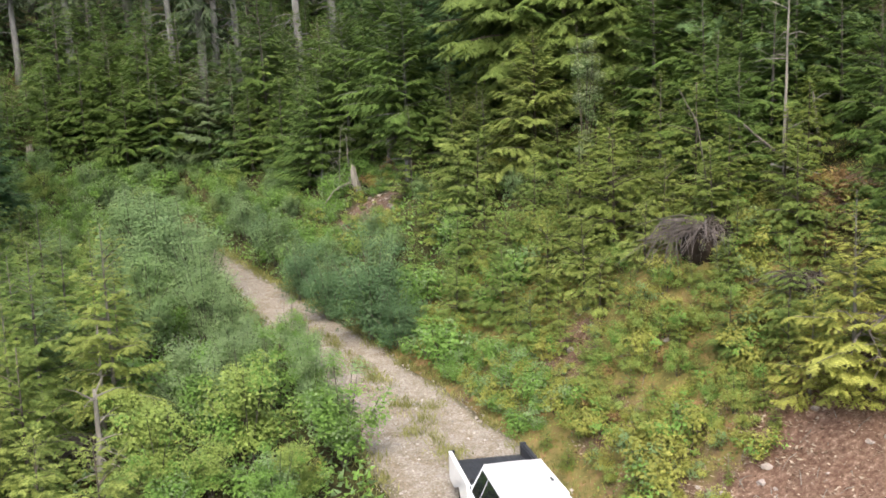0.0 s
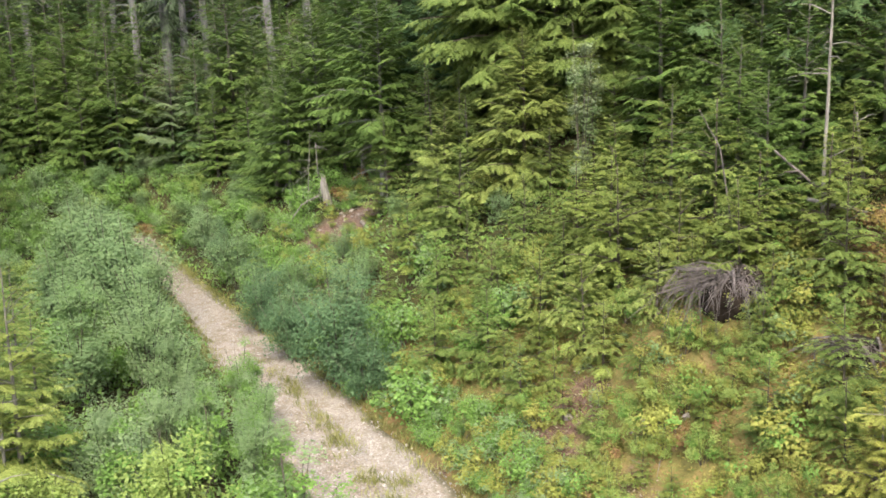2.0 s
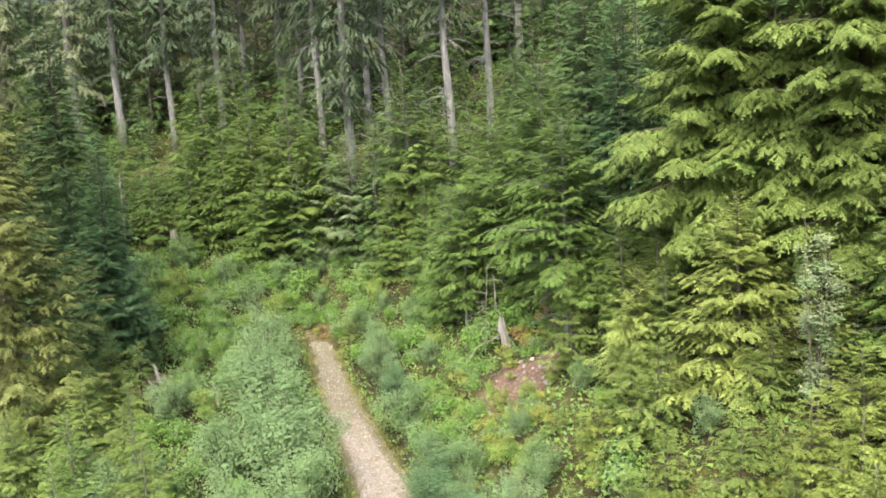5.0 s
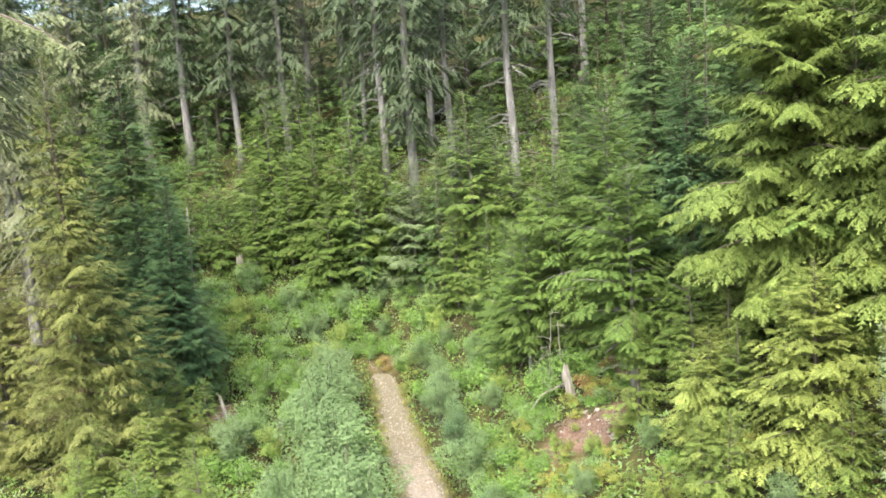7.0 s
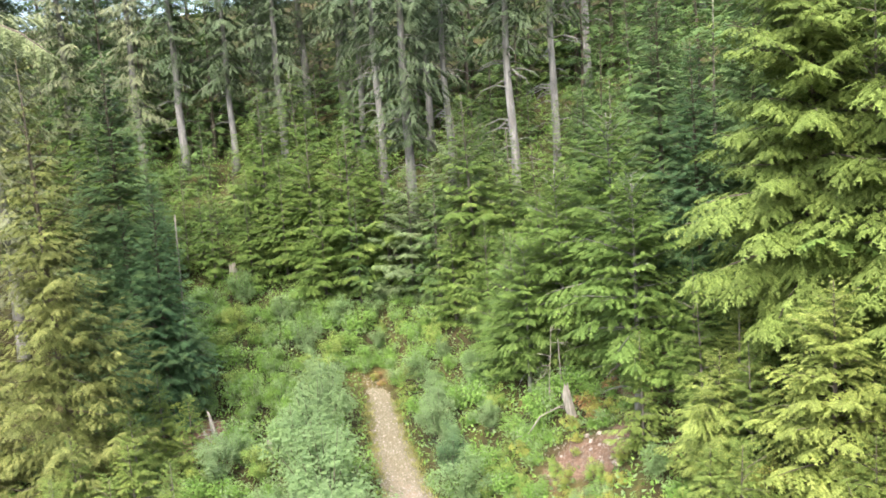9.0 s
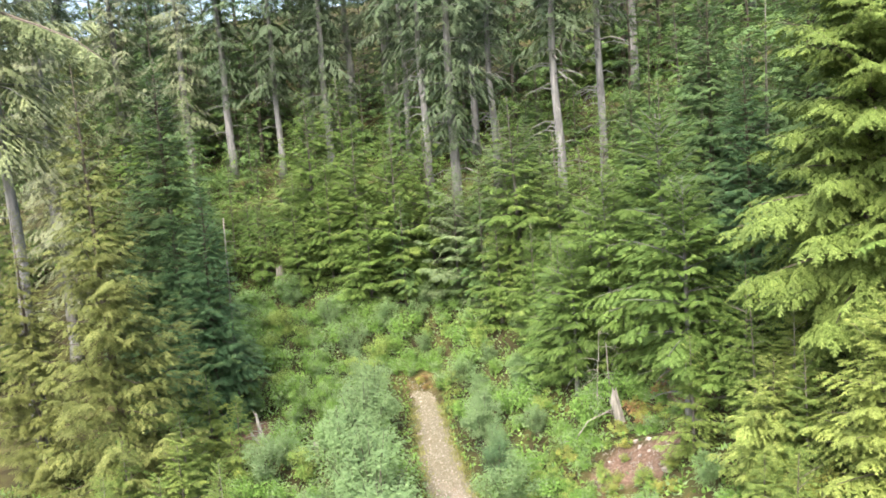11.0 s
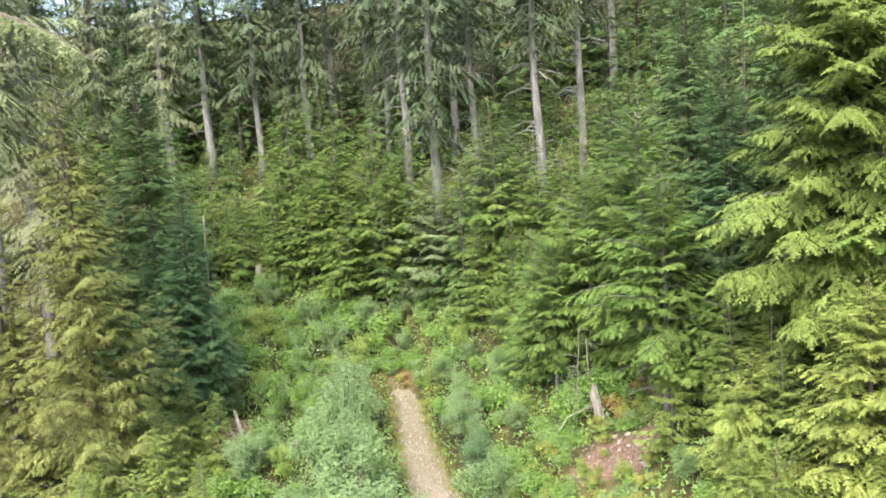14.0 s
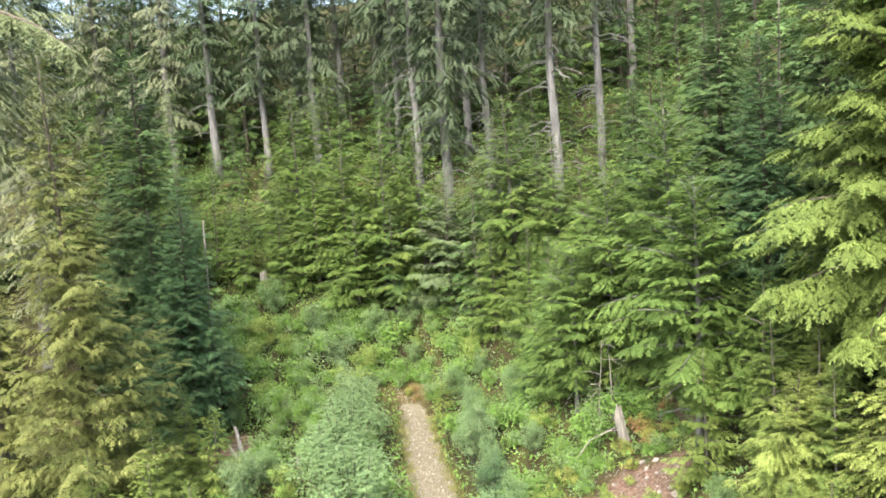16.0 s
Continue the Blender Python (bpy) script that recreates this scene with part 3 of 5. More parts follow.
# ---- broadleaf bushes ----
def bush_data(seed, H, R, stems, clumps, per, leaf, mats, spread=0.33, flat=0.6, stem_r=0.025, simple=False):
    """A bush of leafy plumes, one on each stem, with gaps between them; its leaves face outwards and up."""
    g = np.random.default_rng(seed)
    paths, rr, cs, ax = [], [], [], []
    n = max(1, round(clumps / stems))
    for k in range(stems):
        a = k * 2.39996 + g.uniform(-0.4, 0.4)
        tilt = math.sqrt((k + 0.5) / stems) * g.uniform(0.75, 1.1)
        h = H * g.uniform(0.78, 1.0) * (1 - 0.42 * tilt ** 2)
        e = np.array([math.cos(a) * R * tilt * 0.85, math.sin(a) * R * tilt * 0.85, h])
        paths.append([(0.06 * math.cos(a), 0.06 * math.sin(a), -0.1), e * (0.4, 0.4, 0.45), e * (0.8, 0.8, 0.8), e])
        rr.append([stem_r, stem_r * 0.75, stem_r * 0.45, stem_r * 0.2])
        for c in range(n):
            f = g.uniform(0.18, 1.0) ** 0.8
            m = e * (f ** 0.8, f ** 0.8, f) + g.normal(0, 0.12, 3) * R * (1.15 - f) * (1, 1, 0.5)
            cs.append(m), ax.append(e * (f ** 0.8 * 0.9, f ** 0.8 * 0.9, f * 0.8))
    cs, ax = np.array(cs), np.array(ax)
    size = g.uniform(0.7, 1.25, len(cs)) * spread * R
    i = np.repeat(np.arange(len(cs)), per)
    out = g.normal(0, 1, (len(i), 3))
    out /= np.linalg.norm(out, axis=1)[:, None]
    pos = cs[i] + out * (size[i] * g.uniform(0.35, 1.1, len(i)))[:, None] * (1, 1, 0.8)
    pos[:, 2] = np.maximum(pos[:, 2], 0.04)
    face = pos - ax[i]
    face /= np.linalg.norm(face, axis=1)[:, None] + 1e-6
    up = face * 0.75 + np.array((0, 0, 0.55)) + g.normal(0, flat * 0.8, (len(i), 3))
    d = np.stack([g.normal(0, 1, len(i)), g.normal(0, 1, len(i)), g.normal(-0.3, 0.5, len(i))], -1)
    d -= up * (np.sum(d * up, 1) / np.sum(up * up, 1))[:, None]
    d /= np.linalg.norm(d, axis=1)[:, None] + 1e-6
    ln = leaf * g.uniform(0.6, 1.3, len(i))
    V, T = (leaflets if simple else blades)(pos, d, up, ln, ln * g.uniform(0.5, 0.75, len(i)), 0.15)
    idx = np.repeat((g.uniform(0, 1, len(cs))[i] < 0.25).astype(int), 1 if simple else 2)
    return tri_data("stem", *tubes(paths, rr, 3), [M["bark"]]), tri_data("foliage", V, T, mats, idx)


def bush_kind(key, name, label, category, group, data, H):
    root = new(name)
    child("stem", data[0], root), tagged(child("foliage", data[1], root), kind="stuff")
    KINDS[key] = [tagged(root, label, category, group), H, False]


for n in range(3):
    bush_kind("alder%d" % n, "alder_bush", "grey-green alder bush with many small leaves beside the track", "bush", "alders along the track",
              bush_data(41 + n, 3.6, (1.35, 1.55, 1.2)[n], 11, 55, 210, 0.06, [M["leaf_alder"], M["leaf_bright"] if n == 2 else M["leaf_alder"]], 0.28, flat=0.34, simple=True), 3.6)
for n in range(2):
    bush_kind("far_alder%d" % n, "alder_bush", "grey-green alder bush in the clearing", "bush", "alders in the clearing",
              bush_data(44 + n, 3.4, 1.45, 11, 55, 96, 0.086, [M["leaf_valley"], M["leaf_valley"]], 0.3, flat=0.36, simple=True), 3.4)
bush_kind("blue_alder", "alder_bush", "dense blue-green alder bush at the foot of the bank", "bush", "alders along the track",
          bush_data(47, 3.8, 1.9, 12, 60, 160, 0.085, [M["leaf_bluish"], M["leaf_bluish"]], 0.27, flat=0.4), 3.8)
for n in range(2):
    bush_kind("bright%d" % n, "berry_bush", "bright green berry bush with broad leaves", "bush", "berry bushes",
              bush_data(51 + n, 1.5, 1.2, 9, 27, 64, 0.095, [M["leaf_bright"], M["leaf_alder"]], 0.34, flat=0.4, simple=True), 1.5)
bush_kind("pale_willow", "willow_bush", "slim silvery willow among the hemlocks", "bush", "alders along the track",
          bush_data(59, 6.0, 0.7, 6, 48, 70, 0.09, [M["leaf_silver"], M["leaf_alder"]], 0.36, flat=0.5), 6.0)
bush_kind("lime_bush", "salmonberry_bush", "lime-green leafy bush beside the track", "bush", "berry bushes",
          bush_data(57, 3.0, 1.5, 10, 50, 130, 0.08, [M["leaf_lime"], M["leaf_bright"]], 0.28, flat=0.45, simple=True), 3.0)
bush_kind("fresh_alder", "alder_bush", "fresh green alder bush beside the track", "bush", "alders along the track",
          bush_data(58, 3.2, 1.4, 10, 50, 130, 0.08, [M["leaf_bright"], M["leaf_alder"]], 0.28, flat=0.45, simple=True), 3.2)
for n in range(2):
    bush_kind("tall_yellow%d" % n, "huckleberry_bush", "tall yellow-green huckleberry bush on the bank", "bush", "low bushes on the bank",
              bush_data(66 + n, 2.2, 1.25, 8, 40, 75, 0.082, [M["leaf_lime"], (M["leaf_bright"], M["leaf_yellow"])[n]], 0.24, flat=0.42, stem_r=0.018, simple=True), 2.2)
for n in range(3):
    bush_kind("yellow%d" % n, "huckleberry_bush", "yellow-green huckleberry bush on the open bank", "bush", "low bushes on the bank",
              bush_data(61 + n, 1.0, 0.85, 8, 24, 50, 0.072, [M["leaf_yellow"], (M["leaf_bright"], M["leaf_alder"], M["leaf_bright"])[n]], 0.3, flat=0.42, stem_r=0.012, simple=True), 1.0)

bush_kind("rust_fern", "dead_fern", "rust-brown dead fern on bare soil", "fern", "dead ferns on the bank",
          bush_data(69, 0.6, 0.6, 8, 16, 44, 0.075, [M["leaf_rust"], M["leaf_moss"]], 0.3, flat=0.5, stem_r=0.008, simple=True), 0.6)

# ---- ground ----
gx = np.concatenate([np.linspace(-700, -80, 24), np.arange(-70, 45.1, 0.75), np.linspace(52, 700, 24)])
gy = np.concatenate([np.linspace(-700, -30, 22), np.arange(-20, 112.1, 0.75), np.linspace(120, 800, 26)])
GX, GY = np.meshgrid(gx, gy)
GZ = height(GX, GY) - 0.22 * np.clip((road_half(GY) + 0.1 - np.abs(off_road(GX, GY))) / 0.5, 0, 1) * (GY < 59.5)
cols = len(gx)
a = (np.arange(len(gy) - 1)[:, None] * cols + np.arange(cols - 1)[None]).ravel()
T = np.concatenate([np.stack([a, a + 1, a + cols + 1], 1), np.stack([a, a + cols + 1, a + cols], 1)])
me = tri_data("ground", np.stack([GX, GY, GZ], -1).reshape(-1, 3), T, [M["ground"]], smooth=True)
me.attributes.new("bare", "FLOAT", "POINT").data.foreach_set("value", bare_soil(GX, GY).ravel().astype(np.float32))
me.attributes.new("moss", "FLOAT", "POINT").data.foreach_set("value", mossy(GX, GY).ravel().astype(np.float32))
tagged(new("ground", me), "mossy forest soil with bare reddish patches", "ground", kind="structure")

ys = np.arange(-55, 60.6, 0.35)
us = np.linspace(-1, 1, 15)
RY, RU = np.meshgrid(ys, us, indexing="ij")
half = road_half(RY) * (1 + 0.10 * wave(RY, RU * 0 + 3, 1.3, 0.7) + 0.06 * wave(RY, RU * 0, 3.7, 1.9)) + 0.1
RX = road_x(RY) + RU * half / 0.92
RZ = height(RX, RY) + 0.025 - 0.10 * np.clip(np.abs(RU) - 0.85, 0, 1) / 0.15
cols = len(us)
a = (np.arange(len(ys) - 1)[:, None] * cols + np.arange(cols - 1)[None]).ravel()
T = np.concatenate([np.stack([a, a + 1, a + cols + 1], 1), np.stack([a, a + cols + 1, a + cols], 1)])
me = tri_data("road", np.stack([RX, RY, RZ], -1).reshape(-1, 3), T, [M["road"]], smooth=True)
verge = np.clip((np.abs(RU) - 0.6) / 0.4, 0, 1) * 0.75 + (0.36 - 0.32 * np.clip((RY - 32) / 8, 0, 1)) * np.exp(-((RU - 0.05) / 0.22) ** 2) + 0.52 * np.clip((RY - 39) / 11, 0, 1) + 0.2 * np.clip((RY - 50) / 10, 0, 1) + 0.35 * np.clip((RY - 40) / 6, 0, 1) * np.clip((np.abs(RU) - 0.45) / 0.3, 0, 1)
me.attributes.new("verge", "FLOAT", "POINT").data.foreach_set("value", verge.ravel().astype(np.float32))
tagged(new("road", me), "rough gravel forest track with weeds between the ruts", "road", kind="structure")

# ---- the white pickup on the track ----
def box(bm, x0, x1, y0, y1, z0, z1, bevel=0.0, top=None):
    """A block; top = (dx, dy0, dy1) draws its upper face in."""
    dx, d0, d1 = top or (0, 0, 0)
    vs = [bm.verts.new(c) for c in ((x0, y0, z0), (x1, y0, z0), (x1, y1, z0), (x0, y1, z0), (x0 + dx, y0 + d0, z1), (x1 - dx, y0 + d0, z1), (x1 - dx, y1 - d1, z1), (x0 + dx, y1 - d1, z1))]
    fs = [bm.faces.new([vs[i] for i in f]) for f in ((3, 2, 1, 0), (4, 5, 6, 7), (0, 1, 5, 4), (1, 2, 6, 5), (2, 3, 7, 6), (3, 0, 4, 7))]
    if bevel:
        bmesh.ops.bevel(bm, geom=list({e for f in fs for e in f.edges}), offset=bevel, segments=2, affect="EDGES", profile=0.6)
    return bm


def slab(name, pts, thick, mat, parent, label=""):
    """A thin pane through the four points, thickened along its normal."""
    n = (Vector(pts[1]) - Vector(pts[0])).cross(Vector(pts[3]) - Vector(pts[0])).normalized() * thick
    bm = bmesh.new()
    lo = [bm.verts.new(Vector(p) - n * 0.4) for p in pts]
    hi = [bm.verts.new(Vector(p) + n * 0.6) for p in pts]
    bm.faces.new(lo[::-1]), bm.faces.new(hi)
    for i in range(4):
        bm.faces.new((lo[i], lo[(i + 1) % 4], hi[(i + 1) % 4], hi[i]))
    return part(name, bm, mat, parent, label)


def side_panel(x0, x1, y0, y1, z0, z1, wheel_y, wheel_z, wheel_r):
    """A body side with a round wheel arch cut out of its lower edge."""
    bm = bmesh.new()
    n = 14
    prof = [(y0, z0)]
    half = math.sqrt(max(0.01, wheel_r ** 2 - (z0 - wheel_z) ** 2))
    a0 = math.atan2(z0 - wheel_z, -half)
    a1 = math.atan2(z0 - wheel_z, half)
    if a0 < 0:
        a0 += 2 * math.pi
    prof += [(wheel_y + wheel_r * math.cos(a0 + (a1 - a0) * i / n), wheel_z + wheel_r * math.sin(a0 + (a1 - a0) * i / n)) for i in range(n + 1)]
    prof += [(y1, z0), (y1, z1), (y0, z1)]
    lo = [bm.verts.new((x0, y, z)) for y, z in prof]
    hi = [bm.verts.new((x1, y, z)) for y, z in prof]
    f1, f2 = bm.faces.new(lo), bm.faces.new(hi[::-1])
    for i in range(len(prof)):
        k = (i + 1) % len(prof)
        bm.faces.new((lo[i], lo[k], hi[k], hi[i]))
    bmesh.ops.triangulate(bm, faces=[f1, f2])
    return bm


def wheel(parent, x, y, r=0.38):
    side = 1 if x > 0 else -1
    prof = [(0.6, -0.10), (0.62, -0.125), (0.9, -0.125), (0.98, -0.10), (1.0, -0.05), (1.0, 0.05), (0.98, 0.10), (0.9, 0.125), (0.62, 0.125), (0.6, 0.10)]
    bm = bmesh.new()
    n = 28
    rings = [[bm.verts.new((x + w, y + q * r * math.cos(t), r + q * r * math.sin(t))) for q, w in prof] for t in [i * 2 * math.pi / n for i in range(n)]]
    for i in range(n):
        A, B = rings[i], rings[(i + 1) % n]
        for k in range(len(prof)):
            j = (k + 1) % len(prof)
            bm.faces.new((A[k], A[j], B[j], B[k]))
    tyre = part("wheel", bm, M["rubber"], parent, "black tyre on a steel rim")
    bm = bmesh.new()
    hub = bm.verts.new((x + side * 0.05, y, r))
    outer = [bm.verts.new((x + side * (0.085 if i % 4 < 2 else 0.06), y + 0.61 * r * math.cos(i * math.pi / 10), r + 0.61 * r * math.sin(i * math.pi / 10))) for i in range(20)]
    back = bm.verts.new((x - side * 0.05, y, r))
    for i in range(20):
        bm.faces.new((hub, outer[i], outer[(i + 1) % 20])), bm.faces.new((back, outer[(i + 1) % 20], outer[i]))
    part("rim", bm, M["chrome"], tyre, "steel rim")


def pickup(x, y, heading):
    t = new("pickup_truck")
    W = 1.0
    white, liner = M["paint_white"], M["liner"]
    # load bed
    for sx in (-1, 1):
        xa, xb = sorted((sx * W, sx * (W - 0.07)))
        part("bed_side", side_panel(xa, xb, -3.05, -0.62, 0.55, 1.22, -1.95, 0.40, 0.47), white, t)
        xa, xb = sorted((sx * (W + 0.004), sx * (W - 0.09)))
        part("bed_rail", box(bmesh.new(), xa, xb, -3.06, -0.60, 1.215, 1.25, 0.012), white if sx > 0 else liner, t, "" if sx > 0 else "black rail cap")
        xa, xb = sorted((sx * (W - 0.073), sx * (W - 0.125)))
        part("liner_wall", box(bmesh.new(), xa, xb, -3.03, -0.64, 0.955, 1.212), liner, t, "black bed liner")
        xa, xb = sorted((sx * (W - 0.128), sx * (W - 0.34)))
        part("wheel_box", box(bmesh.new(), xa, xb, -2.40, -1.50, 0.955, 1.08, 0.03), liner, t)
        xa, xb = sorted((sx * (W - 0.005), sx * (W - 0.16)))
        part("tail_post", box(bmesh.new(), xa, xb, -3.10, -3.04, 0.60, 1.30 if sx < 0 else 1.26, 0.015), liner, t, "black tail post")
        part("tail_light", box(bmesh.new(), xa + 0.02, xb - 0.02, -3.115, -3.10, 0.82, 1.12, 0.004), M["lamp_red"], t, "red tail light")
    part("bed_floor", box(bmesh.new(), -W + 0.125, W - 0.125, -3.16, -0.64, 0.86, 0.96, 0.006), liner, t, "ribbed black bed floor")
    for k in range(11):
        xr = -0.62 + k * 0.124
        part("floor_rib", box(bmesh.new(), xr, xr + 0.05, -3.14, -0.68, 0.957, 0.972), liner, t)
    part("bed_front", box(bmesh.new(), -W + 0.1, W - 0.1, -0.66, -0.61, 0.70, 1.22, 0.01), white, t)
    part("bumper", box(bmesh.new(), -0.9, 0.9, -3.24, -3.12, 0.45, 0.62, 0.03), M["chrome"], t, "chrome rear bumper")
    # cab
    part("cab", box(bmesh.new(), -W, W, -0.58, 2.33, 0.42, 1.14, 0.05), white, t)
    bm = bmesh.new()
    lo = [(-W + 0.03, -0.56), (W - 0.03, -0.56), (W - 0.03, 2.30), (-W + 0.03, 2.30)]
    hi = [(-0.64, -0.40), (0.64, -0.40), (0.62, 1.84), (-0.62, 1.84)]
    lv = [bm.verts.new((*p, 1.10)) for p in lo]
    hv = [bm.verts.new((*p, 1.76)) for p in hi]
    bm.faces.new(lv[::-1]), bm.faces.new(hv)
    for i in range(4):
        bm.faces.new((lv[i], lv[(i + 1) % 4], hv[(i + 1) % 4], hv[i]))
    bmesh.ops.bevel(bm, geom=list(bm.edges), offset=0.05, segments=3, affect="EDGES", profile=0.6)
    part("cab_top", bm, white, t, smooth=False)
    bm = bmesh.new()
    g = [[(xx * 0.60, -0.34 + 2.12 * j / 8, 1.765 + 0.045 * (1 - xx * xx) * math.sin(math.pi * (j + 1.2) / 10.4)) for xx in np.linspace(-1, 1, 9)] for j in range(9)]
    vs = [[bm.verts.new(p) for p in row] for row in g]
    for j in range(8):
        for i in range(8):
            bm.faces.new((vs[j][i], vs[j][i + 1], vs[j + 1][i + 1], vs[j + 1][i]))
    bmesh.ops.solidify(bm, geom=list(bm.faces), thickness=0.02)
    part("roof", bm, white, t, "crowned white roof panel", smooth=True)
    for sx in (-1, 1):
        part("drip_rail", box(bmesh.new(), *sorted((sx * 0.625, sx * 0.645)), -0.36, 1.78, 1.735, 1.772, 0.006), white, t)
    part("roof_mark", box(bmesh.new(), -0.53, -0.49, 0.95, 1.12, 1.792, 1.81, 0.006), liner, t, "small dark roof fitting")

    def on_side(sx, y_, z_):
        f = (z_ - 1.10) / 0.66
        return (sx * ((W - 0.03) * (1 - f) + 0.64 * f + 0.006), y_, z_)
    for sx in (-1, 1):
        for ya, yb, ta, tb in ((-0.36, 0.30, -0.26, 0.30), (0.38, 2.00, 0.38, 1.56)):
            pts = [on_side(sx, ya, 1.18), on_side(sx, yb, 1.18), on_side(sx, tb, 1.67), on_side(sx, ta, 1.67)]
            slab("side_window", pts if sx > 0 else pts[::-1], 0.012, M["tinted_glass"], t, "dark side window")
        part("door_handle", box(bmesh.new(), *sorted((sx * (W - 0.01), sx * (W + 0.03))), 0.46, 0.62, 0.98, 1.02, 0.01), liner, t, "black door handle")
        part("door_seam", box(bmesh.new(), *sorted((sx * (W - 0.02), sx * (W + 0.002))), 0.335, 0.345, 0.5, 1.12), liner, t)
        m = part("mirror", box(bmesh.new(), *sorted((sx * (W + 0.03), sx * (W + 0.22))), 1.80, 1.90, 1.12, 1.34, 0.03), liner, t, "black door mirror")
        part("mirror_arm", box(bmesh.new(), *sorted((sx * (W - 0.06), sx * (W + 0.06))), 1.83, 1.87, 1.14, 1.18), liner, m)
    slab("rear_window", [(-0.66, -0.525, 1.20), (0.66, -0.525, 1.20), (0.54, -0.43, 1.66), (-0.54, -0.43, 1.66)], 0.014, M["tinted_glass"], t, "dark rear window")
    slab("windscreen", [(0.76, 2.225, 1.20), (-0.76, 2.225, 1.20), (-0.54, 1.915, 1.68), (0.54, 1.915, 1.68)], 0.014, M["tinted_glass"], t, "dark windscreen")
    # bonnet and nose
    part("bonnet", box(bmesh.new(), -W + 0.08, W - 0.08, 2.29, 3.35, 0.80, 1.10, 0.06, (0.02, 0, 0.06)), white, t)
    for sx in (-1, 1):
        xa, xb = sorted((sx * W, sx * (W - 0.12)))
        part("front_wing", side_panel(xa, xb, 2.26, 3.35, 0.50, 1.04, 2.80, 0.40, 0.47), white, t)
        part("headlight", box(bmesh.new(), *sorted((sx * 0.5, sx * 0.84)), 3.33, 3.38, 0.80, 0.97, 0.012), M["lamp_glass"], t, "clear headlight")
    part("grille", box(bmesh.new(), -0.47, 0.47, 3.33, 3.375, 0.70, 0.98, 0.012), liner, t, "black grille")
    part("front_bumper", box(bmesh.new(), -0.92, 0.92, 3.35, 3.52, 0.45, 0.66, 0.04), M["chrome"], t, "chrome front bumper")
    part("chassis", box(bmesh.new(), -0.55, 0.55, -3.0, 3.25, 0.36, 0.70), M["rubber"], t)
    for sx in (-1, 1):
        for wy in (-1.95, 2.80):
            wheel(t, sx * 0.79, wy)
    t.matrix_basis = pose(x, y, float(road_z(np.float64(y))) - 0.04, 3.2, 0, heading)
    return tagged(t, "white pickup truck with an open black-lined load bed", "pickup truck")


pickup(1.89, 17.88, 187.5)

# ---- dead wood and stones ----
def broken_stump(x, y, h, r, lean_x, lean_y, label, flare=0.5, name="stump", body="dead_wood"):
    root = new(name)
    bm = bmesh.new()
    g = random.Random(int(x * 10 + y))
    n, rows = 16, 9
    jag = [g.uniform(0.72, 1.0) * (0.75 + 0.25 * math.cos(2 * math.pi * i / n + 1.0)) for i in range(n)]
    flute = [1 + 0.14 * math.sin(5 * 2 * math.pi * i / n) + g.uniform(-0.06, 0.06) for i in range(n)]
    vs = []
    for k in range(rows):
        f = k / (rows - 1)
        ring = []
        for i in range(n):
            a = 2 * math.pi * i / n
            rr = r * flute[i] * (1 - 0.45 * f + flare * (1 - f) ** 4)
            z = -0.3 + (h * jag[i] + 0.3) * f
            ring.append(bm.verts.new((rr * math.cos(a) + lean_x * f * h, rr * math.sin(a) + lean_y * f * h, z)))
        vs.append(ring)
    for k in range(rows - 1):
        for i in range(n):
            j = (i + 1) % n
            bm.faces.new((vs[k][i], vs[k][j], vs[k + 1][j], vs[k + 1][i]))
    c = bm.verts.new((lean_x * h * 0.7, lean_y * h * 0.7, h * 0.6))
    for i in range(n):
        bm.faces.new((vs[-1][i], vs[-1][(i + 1) % n], c))
    for f in bm.faces:
        f.material_index = 1 if f.calc_center_median().z < 0.12 * h else 0
    part("trunk", bm, M[body], root, smooth=False).data.materials.append(M["rotten_wood"])
    paths, rr = [], []
    for k in range(7):
        a = k * 0.9 + g.uniform(-0.2, 0.2)
        ln = g.uniform(1.6, 3.0) * r
        paths.append([(0.5 * r * math.cos(a), 0.5 * r * math.sin(a), 0.22), (ln * 0.6 * math.cos(a), ln * 0.6 * math.sin(a), 0.04), (ln * math.cos(a + 0.2), ln * math.sin(a + 0.2), -0.2)])
        rr.append([r * 0.4, r * 0.26, r * 0.1])
    child("roots", tri_data("roots", *tubes(paths, rr, 6), [M["rotten_wood"]], smooth=True), root, "reddish rotten roots")
    root.matrix_basis = pose(x, y, gz(x, y))
    return tagged(root, label, "stump")


broken_stump(-3.2, 47.8, 2.0, 0.2, -0.17, 0.0, "pale splintered stump with reddish roots on the bank")
broken_stump(-31.7, 73.0, 1.9, 0.42, -0.05, 0.0, "weathered grey stump among green bushes", 0.4)


